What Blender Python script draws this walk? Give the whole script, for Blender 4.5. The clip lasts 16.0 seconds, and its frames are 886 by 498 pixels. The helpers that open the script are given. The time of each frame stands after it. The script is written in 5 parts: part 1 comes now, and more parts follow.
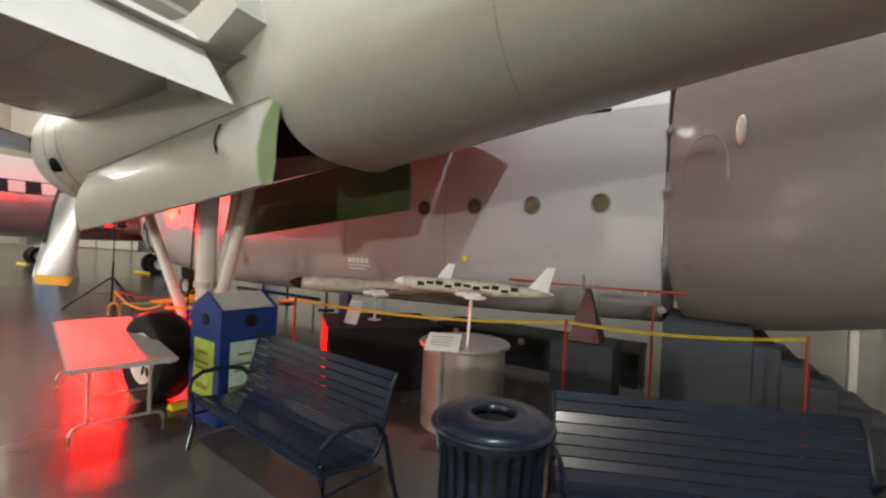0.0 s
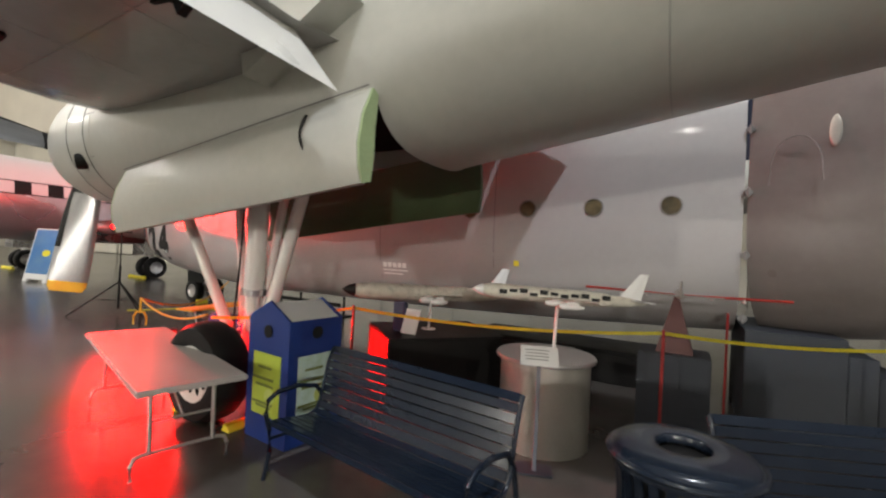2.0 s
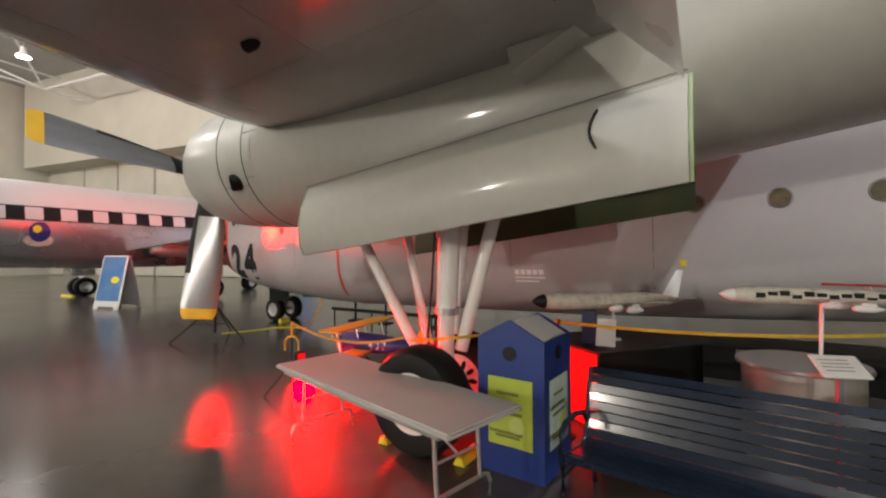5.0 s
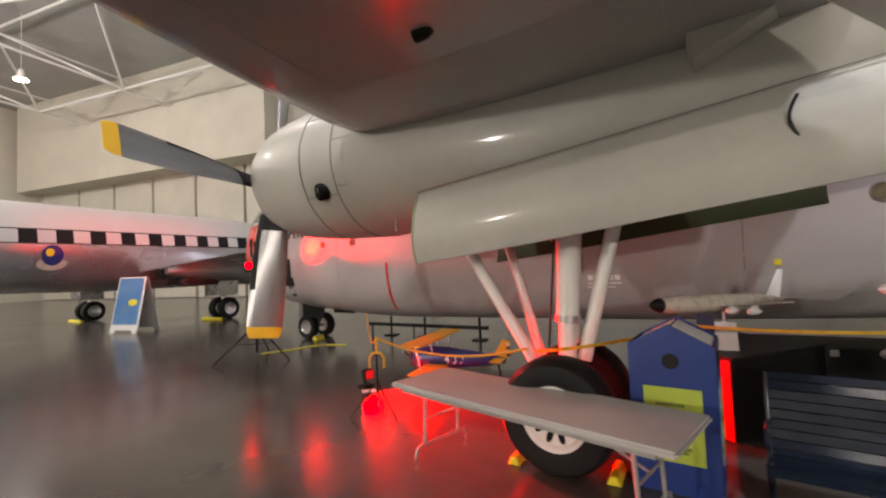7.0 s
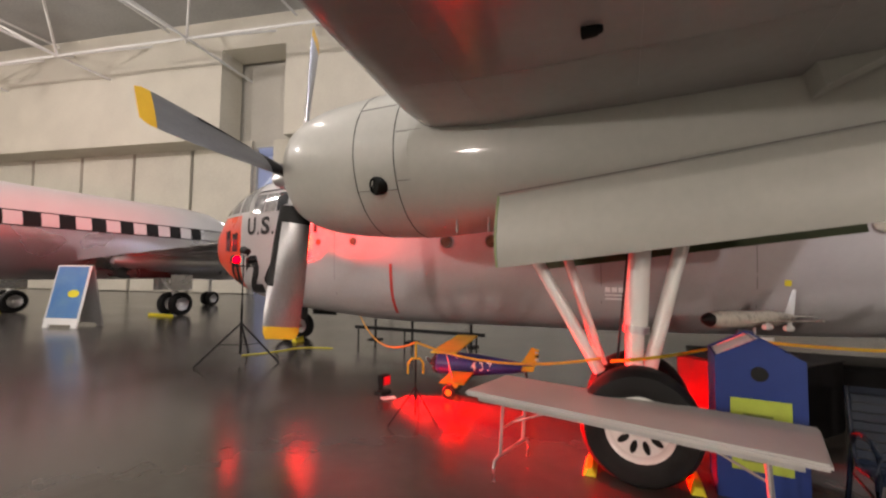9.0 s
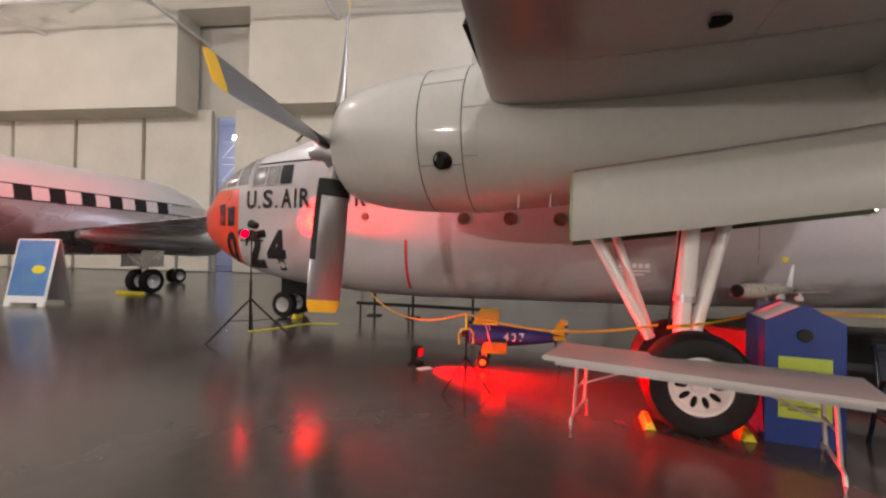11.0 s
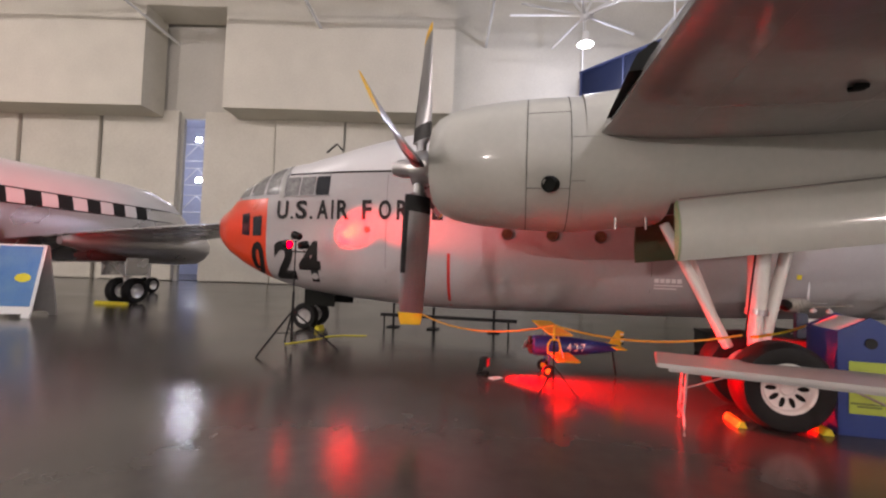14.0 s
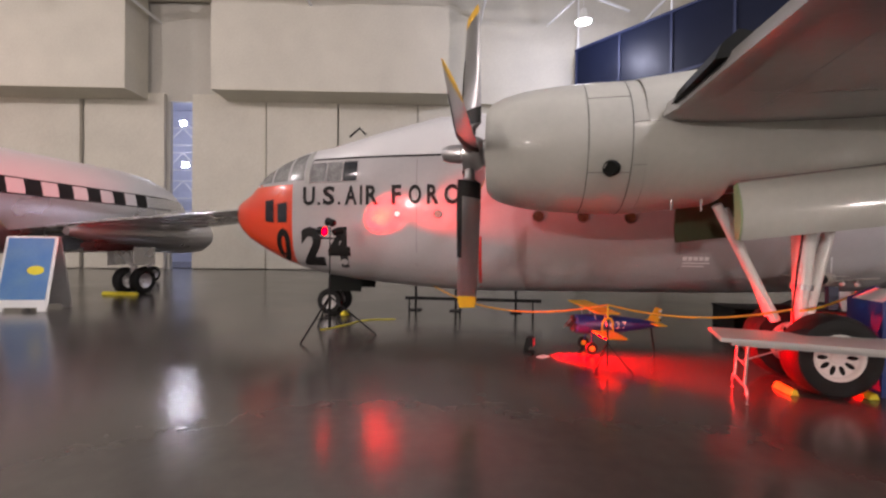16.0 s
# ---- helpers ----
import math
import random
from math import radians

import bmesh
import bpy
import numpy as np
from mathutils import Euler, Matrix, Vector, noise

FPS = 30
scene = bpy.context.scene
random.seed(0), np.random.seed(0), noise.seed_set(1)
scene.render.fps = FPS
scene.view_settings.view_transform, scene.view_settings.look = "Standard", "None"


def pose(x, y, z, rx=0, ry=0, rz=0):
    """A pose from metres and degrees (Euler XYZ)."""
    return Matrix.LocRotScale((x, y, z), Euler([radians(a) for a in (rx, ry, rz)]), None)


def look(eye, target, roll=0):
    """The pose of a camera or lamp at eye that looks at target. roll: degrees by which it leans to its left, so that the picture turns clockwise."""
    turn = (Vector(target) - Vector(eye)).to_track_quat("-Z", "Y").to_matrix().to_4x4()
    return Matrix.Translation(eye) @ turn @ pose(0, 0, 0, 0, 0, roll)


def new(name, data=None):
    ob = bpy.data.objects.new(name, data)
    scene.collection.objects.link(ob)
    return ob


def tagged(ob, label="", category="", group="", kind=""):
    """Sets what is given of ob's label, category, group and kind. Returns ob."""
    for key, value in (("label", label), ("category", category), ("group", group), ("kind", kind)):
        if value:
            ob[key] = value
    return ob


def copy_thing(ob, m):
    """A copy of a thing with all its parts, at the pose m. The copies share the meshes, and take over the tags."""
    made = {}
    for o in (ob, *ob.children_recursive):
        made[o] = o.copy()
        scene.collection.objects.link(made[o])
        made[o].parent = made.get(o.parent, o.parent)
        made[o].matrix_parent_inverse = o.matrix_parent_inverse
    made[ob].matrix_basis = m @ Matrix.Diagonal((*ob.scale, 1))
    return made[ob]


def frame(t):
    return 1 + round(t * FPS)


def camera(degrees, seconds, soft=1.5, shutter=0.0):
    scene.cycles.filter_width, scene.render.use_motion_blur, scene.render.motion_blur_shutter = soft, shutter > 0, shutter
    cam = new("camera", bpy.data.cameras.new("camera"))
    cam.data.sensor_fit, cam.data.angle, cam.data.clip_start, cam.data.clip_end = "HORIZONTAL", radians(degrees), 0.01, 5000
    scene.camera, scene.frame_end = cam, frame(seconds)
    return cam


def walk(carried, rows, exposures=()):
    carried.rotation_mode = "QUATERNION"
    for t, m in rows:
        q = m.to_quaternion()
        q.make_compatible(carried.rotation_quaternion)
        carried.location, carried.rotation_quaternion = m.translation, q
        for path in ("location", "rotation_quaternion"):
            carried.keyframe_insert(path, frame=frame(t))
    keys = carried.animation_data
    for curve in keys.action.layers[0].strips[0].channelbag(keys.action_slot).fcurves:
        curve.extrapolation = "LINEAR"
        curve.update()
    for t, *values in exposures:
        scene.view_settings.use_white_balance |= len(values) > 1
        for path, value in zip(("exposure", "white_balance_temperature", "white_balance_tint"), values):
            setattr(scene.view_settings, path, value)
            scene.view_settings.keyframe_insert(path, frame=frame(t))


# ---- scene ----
cam = camera(92.0, 16.0, 2.2, 0.5)
PATH = [
    (0, (0.96, 0.116, 1.827), (0.834, 2.112, 1.823), 2.8),
    (0.5, (0.732, 0.1, 1.803), (0.541, 2.09, 1.788), 4.9),
    (1, (0.561, 0.186, 1.799), (0.299, 2.168, 1.756), 2.1),
    (1.5, (0.332, 0.331, 1.819), (0.116, 2.319, 1.788), 0.6),
    (2, (0.023, 0.401, 1.8), (-0.041, 2.4, 1.814), 2.9),
    (2.5, (-0.301, 0.393, 1.83), (-0.441, 2.387, 1.798), 2.0),
    (3, (-0.598, 0.47, 1.818), (-1.007, 2.428, 1.846), 1.5),
    (3.5, (-0.922, 0.598, 1.836), (-1.412, 2.534, 1.939), 3.2),
    (4, (-1.249, 0.652, 1.815), (-1.589, 2.62, 1.921), 4.4),
    (4.2, (-1.4, 0.645, 1.818), (-1.683, 2.625, 1.842), 2.0),
    (6.3, (-2.755, 0.78, 1.8), (-2.761, 2.779, 1.87), 0.7),
    (6.5, (-2.876, 0.798, 1.799), (-2.895, 2.795, 1.899), 0.5),
    (7, (-3.204, 0.846, 1.78), (-3.287, 2.842, 1.871), -2.3),
    (7.5, (-3.515, 0.909, 1.778), (-3.599, 2.904, 1.883), 0.9),
    (8, (-3.824, 0.914, 1.783), (-3.742, 2.911, 1.841), -1.7),
    (8.5, (-4.126, 0.942, 1.764), (-4.011, 2.937, 1.845), 0.5),
    (9, (-4.461, 1.025, 1.772), (-4.283, 3.014, 1.887), 0.6),
    (9.2, (-4.551, 1.031, 1.745), (-4.368, 3.017, 1.9), 2.7),
    (11.3, (-5.901, 1.043, 1.686), (-5.443, 2.99, 1.679), -1.1),
    (11.5, (-6.093, 1.009, 1.704), (-5.594, 2.946, 1.682), -2.5),
    (12, (-6.426, 1.002, 1.694), (-5.99, 2.954, 1.673), -0.1),
    (12.5, (-6.7, 1.094, 1.702), (-6.21, 3.033, 1.686), -2.0),
    (13, (-6.923, 1.141, 1.699), (-6.381, 3.065, 1.771), 0.5),
    (13.5, (-7.232, 1.168, 1.703), (-6.613, 3.07, 1.719), 0.1),
    (14, (-7.466, 1.188, 1.701), (-6.869, 3.095, 1.778), 1.8),
    (14.5, (-7.666, 1.302, 1.708), (-7.046, 3.202, 1.77), -1.0),
    (15, (-7.937, 1.373, 1.694), (-7.3, 3.268, 1.758), 1.1),
    (15.5, (-8.205, 1.393, 1.702), (-7.498, 3.263, 1.771), -0.0),
    (16, (-8.442, 1.401, 1.734), (-7.772, 3.285, 1.723), 0.5),
]
walk(cam, [(t, look(eye, target, roll)) for t, eye, target, roll in PATH], [(0.0, 0.3, 6500, 10), (4.0, 0.1, 6550, 12), (8.0, 0.06, 6800, 18), (12.0, -0.02, 6600, 23), (16.0, -0.12, 6550, 25)])

# ---- light ----
world = bpy.data.worlds.new("hangar_air")
scene.world = world
world.use_nodes = True
world.node_tree.nodes["Background"].inputs[0].default_value = (0.6, 0.62, 0.66, 1)
world.node_tree.nodes["Background"].inputs[1].default_value = 0.05
scene.view_settings.exposure = 0.0


def spot_light(name, at, target, energy, degrees, color, radius=0.05, blend=0.4):
    data = bpy.data.lights.new(name, "SPOT")
    data.energy, data.spot_size, data.color = energy, radians(degrees), color
    data.shadow_soft_size, data.spot_blend = radius, blend
    ob = new(name, data)
    ob.matrix_world = look(at, target)
    return ob


WARM, COOL = (1.0, 0.96, 0.9), (0.88, 0.93, 1.0)
HIGH_BAYS = [(6.8, 21.3, 14.3, 1400, (0.74, 0.83, 1.0)), (-50.0, 18.5, 16.2, 5600, WARM), (-33.5, 29.0, 16.2, 300, WARM), (-31.0, 14.0, 16.2, 4800, WARM), (-16, 13, 16.2, 1100, WARM), (1.2, -3.4, 16.2, 5200, COOL), (-30, -4, 16.2, 1500, WARM), (22, 8, 16.2, 1000, WARM), (-10, -19, 16.2, 1800, WARM)]


H_TURN = Matrix.Rotation(radians(-18), 4, "Z")


def bulb(name, at, energy, radius, color):
    data = bpy.data.lights.new(name, "POINT")
    data.energy, data.shadow_soft_size, data.color = energy, radius, color
    ob = new(name, data)
    ob.location = at
    return ob


for x, y, z, power, tone in HIGH_BAYS:
    bulb("high_bay_light", (x, y, z - 0.45), power, 0.36, tone)
# fill lamps added on the out-of-view south wall, brightening the sides facing it
FILL_FLOODS = [(-25, 9000), (12, 8400)]
for u, power in FILL_FLOODS:
    bulb("added_fill_light", (H_TURN @ Vector((u, -29.0, 6.6)))[:], power, 0.3, WARM)
RED, RED_HOT = (1.0, 0.0006, 0.0003), (1.0, 0.12, 0.01)
bulb("hall_light", (H_TURN @ Vector((-27, 34, 11)))[:], 1500, 0.4, (0.75, 0.83, 1.0))

# ---- materials ----


def material(name, color, rough=0.5, metal=0.0, vary=0.08, scale=3.0, bump=0.05, fine=60.0, rough_vary=0.1, coat=0.0, second=None, stretch=(1, 1, 1), spec=0.5):
    """Painted or raw surface: base colour with broad stains and fine grain, in object space."""
    m = bpy.data.materials.new(name)
    m.use_nodes = True
    nt = m.node_tree
    n, k = nt.nodes, nt.links
    b = n["Principled BSDF"]
    tex = n.new("ShaderNodeTexCoord")
    mp = n.new("ShaderNodeMapping")
    mp.inputs["Scale"].default_value = stretch
    k.new(tex.outputs["Object"], mp.inputs[0])
    big, small = n.new("ShaderNodeTexNoise"), n.new("ShaderNodeTexNoise")
    big.inputs["Scale"].default_value, big.inputs["Detail"].default_value = scale, 2
    small.inputs["Scale"].default_value, small.inputs["Detail"].default_value = fine, 3
    k.new(mp.outputs[0], big.inputs["Vector"])
    k.new(mp.outputs[0], small.inputs["Vector"])
    mix = n.new("ShaderNodeMix")
    mix.data_type = "RGBA"
    other = second or tuple(max(0, c * (1 - 3 * vary)) for c in color)
    light = tuple(min(1, c * (1 + vary)) for c in color)
    mix.inputs[6].default_value, mix.inputs[7].default_value = (*other, 1), (*light, 1)
    ramp = n.new("ShaderNodeMapRange")
    ramp.inputs[1].default_value, ramp.inputs[2].default_value = 0.05, 0.95
    k.new(big.outputs["Fac"], ramp.inputs[0])
    k.new(ramp.outputs[0], mix.inputs[0])
    mix2 = n.new("ShaderNodeMix")
    mix2.data_type, mix2.blend_type = "RGBA", "OVERLAY"
    mix2.inputs[0].default_value = min(1.0, vary * 2)
    k.new(mix.outputs[2], mix2.inputs[6])
    k.new(small.outputs["Fac"], mix2.inputs[7])
    k.new(mix2.outputs[2], b.inputs["Base Color"])
    rr = n.new("ShaderNodeMapRange")
    rr.inputs[3].default_value, rr.inputs[4].default_value = max(0.02, rough - rough_vary), min(1, rough + rough_vary)
    k.new(big.outputs["Fac"], rr.inputs[0])
    k.new(rr.outputs[0], b.inputs["Roughness"])
    b.inputs["Metallic"].default_value = metal
    b.inputs["Coat Weight"].default_value = coat
    b.inputs["Coat Roughness"].default_value = 0.08
    b.inputs["Specular IOR Level"].default_value = spec
    if bump:
        bp = n.new("ShaderNodeBump")
        bp.inputs["Strength"].default_value, bp.inputs["Distance"].default_value = bump, 0.02
        k.new(big.outputs["Fac"], bp.inputs["Height"])
        k.new(bp.outputs[0], b.inputs["Normal"])
    return m


def glowing(name, color, strength):
    m = bpy.data.materials.new(name)
    m.use_nodes = True
    b = m.node_tree.nodes["Principled BSDF"]
    b.inputs["Base Color"].default_value = (*color, 1)
    b.inputs["Emission Color"].default_value = (*color, 1)
    b.inputs["Emission Strength"].default_value = strength
    return m


FLOOR = material("polished_concrete", (0.08, 0.071, 0.063), 0.2, 0, 0.09, 0.55, 0.0, 5, 0.06, 0.0)
WALL = material("cream_wall_panel", (0.61, 0.58, 0.49), 0.7, 0, 0.06, 0.4, 0.05, 8)
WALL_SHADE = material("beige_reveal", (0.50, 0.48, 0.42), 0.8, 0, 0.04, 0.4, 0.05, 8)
ROOF = material("insulated_roof", (0.42, 0.42, 0.40), 0.9, 0, 0.1, 0.3, 0.1, 6)
STEEL_WHITE = material("white_painted_steel", (0.75, 0.75, 0.72), 0.5, 0, 0.04, 1.0, 0.0)
GREY_PAINT = material("grey_aircraft_paint", (0.47, 0.468, 0.415), 0.42, 0, 0.03, 1.6, 0.3, 12, 0.06, 0.28, spec=0.35)
WING_GREY = material("dark_grey_wing_paint", (0.33, 0.32, 0.305), 0.24, 0, 0.035, 1.2, 0.15, 12, 0.05, 0.3)
FUS_PAINT = material("silver_grey_fuselage_paint", (0.385, 0.37, 0.36), 0.4, 0.0, 0.025, 0.6, 0.006, 12, 0.06, 0.1)
ROOF_PAINT = material("white_roof_paint", (0.62, 0.61, 0.60), 0.35, 0, 0.03, 1.0, 0.0)
ORANGE = material("red_orange_paint", (0.75, 0.06, 0.012), 0.3, 0, 0.05, 1.5, 0.0, 30, 0.08, 0.4)
BLACK = material("black_paint", (0.008, 0.0075, 0.007), 0.5, 0, 0.05, spec=0.25)
# near-black: recess shade put into the colour, also used for dark fittings
SHADE_AND_BLACK = material("shade_and_black_metal", (0.008, 0.009, 0.007), 0.7, spec=0.2)
GREEN = material("zinc_chromate_green", (0.06, 0.08, 0.032), 0.55, 0, 0.12, 2.0, 0.05)
GREEN_LIGHT = material("pale_green_primer", (0.33, 0.42, 0.22), 0.5, 0, 0.08, 3.0)
WHITE = material("white_gloss_paint", (0.80, 0.79, 0.74), 0.3, 0, 0.04, 3.0, 0.0, 60, 0.08, 0.4)
RUBBER = material("tyre_rubber", (0.012, 0.0115, 0.011), 0.6, 0, 0.1, 4.0, 0.1, spec=0.2)
SILVER = material("polished_aluminium", (0.62, 0.61, 0.61), 0.3, 0.85, 0.03, 0.8, 0.0, 40, 0.06)
BLADE = material("worn_blade_aluminium", (0.36, 0.36, 0.36), 0.34, 0.85, 0.08, 6.0, 0.02, 80, 0.1, 0, None, (1, 1, 0.2))
LINER_METAL = material("polished_liner_metal", (0.62, 0.62, 0.64), 0.28, 0.8, 0.06, 0.7, 0.12, 40, 0.05)
LINER_WING = material("dull_liner_aluminium", (0.75, 0.74, 0.74), 0.26, 0.85, 0.05, 1.2, 0.02, 40, 0.08)
YELLOW = material("yellow_paint", (0.82, 0.47, 0.02), 0.5, 0, 0.06, 5.0)
CHOCK_YELLOW = material("yellow_chock_paint", (0.80, 0.68, 0.03), 0.5, 0, 0.06, 6.0)
RED_PAINT = material("red_paint", (0.55, 0.03, 0.02), 0.5, 0, 0.05)
BLUE_BIN = material("blue_painted_board", (0.006, 0.03, 0.18), 0.45, 0, 0.05, 3.0)
LIME = material("lime_poster", (0.42, 0.52, 0.06), 0.5, 0, 0.05, 6.0)
PLASTIC_TABLE = material("grey_white_table_plastic", (0.52, 0.50, 0.47), 0.42, 0, 0.04, 4.0, 0.03, 90)
TABLE_LEG = material("grey_tube_steel", (0.45, 0.44, 0.42), 0.35, 0.5, 0.05, 8.0)
BENCH = material("slate_blue_powder_coat", (0.008, 0.013, 0.023), 0.24, 0.0, 0.06, 5.0, 0.04, 80, 0.06, 0.3, None, (1, 1, 1), 0.25)
STEEL_BLUE = material("blue_grey_steel", (0.16, 0.18, 0.21), 0.4, 0.3, 0.06, 6.0)
STEP_NAVY = material("matt_navy_steps", (0.02, 0.024, 0.032), 0.7, 0, 0.08, 4.0)
CASE_RED = material("deep_red_panel", (0.11, 0.006, 0.008), 0.5, 0, 0.06)
POST_RED = material("dull_red_post", (0.28, 0.014, 0.012), 0.5, 0, 0.06)
# fuselage grey made darker and browner: the door's shade put into the colour
CLAM_SHADED = material("shaded_door_grey", (0.34, 0.305, 0.285), 0.3, 0, 0.04, 0.8, 0.01, 12, 0.08, 0.4)
GALV = material("brushed_pedestal_metal", (0.50, 0.48, 0.43), 0.4, 0.6, 0.06, 3.0)
SIGN_WHITE = material("white_sign_plastic", (0.78, 0.78, 0.76), 0.5, 0, 0.03, 4.0)
GLASS_DARK = material("dark_window_glass", (0.025, 0.028, 0.032), 0.08, 0, 0.05, 2.0, 0)
HALL_BLUE = material("pale_blue_wall", (0.55, 0.58, 0.68), 0.8, 0, 0.04)
HALL_GLOW = glowing("flood_lens", (0.85, 0.9, 1.0), 420)
NAVY_GLASS = material("navy_glass", (0.005, 0.008, 0.022), 0.4, 0, 0.05, 2.0, 0, spec=0.2)
SEAM_LIGHT = material("pale_seam_grey", (0.33, 0.33, 0.30), 0.5, 0, 0.05)
COCKPIT_GLASS = material("clear_cockpit_glass", (0.26, 0.26, 0.25), 0.1, 0, 0.3, 3.0, 0, 20, 0.03, 0, (0.06, 0.06, 0.06), (1, 1, 1), 0.8)
# opaque; the tan and dark mottle stands in for the cabin behind
PORT_GLASS = material("tan_porthole_glass", (0.17, 0.13, 0.07), 0.15, 0, 0.2, 9.0, 0, 60, 0.05, 0, (0.02, 0.022, 0.02))
SEAM = material("panel_seam_grey", (0.2, 0.19, 0.18), 0.6, 0, 0.05)
PALE_POSTER = material("pale_poster", (0.55, 0.68, 0.72), 0.5, 0, 0.1, 9.0, 0, 60, 0.1, 0, (0.35, 0.5, 0.3))
POSTER_INK = material("dark_poster_ink", (0.16, 0.2, 0.04), 0.6, 0, 0.05)
POSTER_INK2 = material("light_poster_ink", (0.5, 0.6, 0.16), 0.6, 0, 0.05)
CREAM_GLOSS = material("cream_gloss_paint", (0.66, 0.62, 0.52), 0.3, 0, 0.12, 14.0, 0, 60, 0.1, 0.3, (0.42, 0.4, 0.34))
RED_DARK = material("dark_red_paint", (0.07, 0.013, 0.011), 0.5, 0, 0.06)
TAPE = material("yellow_tape", (0.72, 0.62, 0.03), 0.4, 0, 0.1, 14.0, 0)
ROPE = material("orange_yellow_rope", (0.75, 0.33, 0.03), 0.7, 0, 0.1, 40.0, 0.2)
TOY_BLUE = material("dark_blue_paint", (0.02, 0.035, 0.2), 0.35, 0, 0.05)
SKY_POSTER = material("sky_poster", (0.02, 0.13, 0.42), 0.4, 0, 0.1, 1.8, 0, 30, 0.1, 0, (0.16, 0.3, 0.45))
NAVY_METAL = material("navy_steel", (0.02, 0.028, 0.07), 0.4, 0, 0.05)

# ---- building blocks ----


def thing(name, at=None, label="", category="", group="", kind=""):
    ob = new(name)
    if at is not None:
        ob.matrix_world = at
    ob.empty_display_size = 0.2
    return tagged(ob, label, category, group, kind)


def link(name, bm, mat, parent=None, label="", smooth=False):
    me = bpy.data.meshes.new(name)
    bmesh.ops.recalc_face_normals(bm, faces=bm.faces)
    bm.to_mesh(me)
    bm.free()
    me.materials.append(mat)
    ob = new(name, me)
    if smooth:
        me.shade_smooth() if hasattr(me, "shade_smooth") else None
        try:
            me.set_sharp_from_angle(angle=radians(40))
        except Exception:
            pass
    if parent is not None:
        ob.parent = parent
    if label:
        ob["label"] = label
    return ob


def part(name, bm, mat, parent, label="", smooth=False):
    return link(name, bm, mat, parent, label, smooth)


def box(bm, x, y, z, sx, sy, sz, m=None, bevel=0.0):
    """A box centred on x, y with its bottom at z."""
    r = bmesh.ops.create_cube(bm, size=1)
    mat = Matrix.Translation((x, y, z + sz / 2)) @ Matrix.Diagonal((sx, sy, sz, 1))
    bmesh.ops.transform(bm, matrix=(m @ mat) if m else mat, verts=r["verts"])
    if bevel:
        edges = {e for v in r["verts"] for e in v.link_edges}
        bmesh.ops.bevel(bm, geom=list(edges), offset=bevel, segments=2, affect="EDGES")
    return bm


def rod(bm, a, b, r, r2=None, sides=10):
    """A round bar from a to b."""
    a, b = Vector(a), Vector(b)
    d = b - a
    m = Matrix.Translation((a + b) / 2) @ d.to_track_quat("Z", "Y").to_matrix().to_4x4()
    bmesh.ops.create_cone(bm, cap_ends=True, segments=sides, radius1=r, radius2=r if r2 is None else r2, depth=d.length, matrix=m)
    return bm


def bar(bm, a, b, w, h):
    """A flat bar from a to b, w wide and h thick."""
    a, b = Vector(a), Vector(b)
    d = b - a
    m = Matrix.Translation((a + b) / 2) @ d.to_track_quat("Z", "Y").to_matrix().to_4x4()
    r = bmesh.ops.create_cube(bm, size=1)
    bmesh.ops.transform(bm, matrix=m @ Matrix.Diagonal((h, w, d.length, 1)), verts=r["verts"])
    return bm


def pipe(bm, pts, r, sides=8):
    """A tube along points."""
    rings = []
    pts = [Vector(p) for p in pts]
    for i, p in enumerate(pts):
        d = (pts[min(i + 1, len(pts) - 1)] - pts[max(i - 1, 0)]).normalized()
        q = d.to_track_quat("Z", "Y")
        rings.append([bm.verts.new(p + q @ Vector((r * math.cos(t), r * math.sin(t), 0))) for t in [2 * math.pi * k / sides for k in range(sides)]])
    skin(bm, rings, True, True)
    return bm


def skin(bm, rings, closed=True, caps=True):
    for a, b in zip(rings, rings[1:]):
        n = len(a)
        for i in range(n if closed else n - 1):
            bm.faces.new((a[i], a[(i + 1) % n], b[(i + 1) % n], b[i]))
    if caps:
        bm.faces.new(rings[0])
        bm.faces.new(list(reversed(rings[-1])))


def turned(bm, profile, sides=40, axis="Z", at=(0, 0, 0), closed=False):
    """A body of revolution from (radius, height) pairs."""
    rings = []
    for r, h in profile:
        ring = []
        for k in range(sides):
            t = 2 * math.pi * k / sides
            c, s = r * math.cos(t), r * math.sin(t)
            v = (c, s, h) if axis == "Z" else ((h, c, s) if axis == "X" else (c, h, s))
            ring.append(bm.verts.new(Vector(v) + Vector(at)))
        rings.append(ring)
    skin(bm, rings, True, not closed)
    return bm


def ring_section(x, yc, hw, zb, zt, power_up=3.0, power_low=4.0, sides=56):
    """A rounded-box cross-section across x."""
    zc, hh = (zb + zt) / 2, (zt - zb) / 2
    pts = []
    for k in range(sides):
        t = 2 * math.pi * k / sides
        c, s = math.cos(t), math.sin(t)
        p = power_up if s > 0 else power_low
        pts.append(Vector((x, yc + hw * math.copysign(abs(c) ** (2 / p), c), zc + hh * math.copysign(abs(s) ** (2 / p), s))))
    return pts


def lerp_table(table, x):
    xs = [r[0] for r in table]
    if x <= xs[0]:
        return table[0][1:]
    for a, b in zip(table, table[1:]):
        if x <= b[0]:
            t = (x - a[0]) / (b[0] - a[0])
            t2 = t
            return tuple(p + (q - p) * t2 for p, q in zip(a[1:], b[1:]))
    return table[-1][1:]


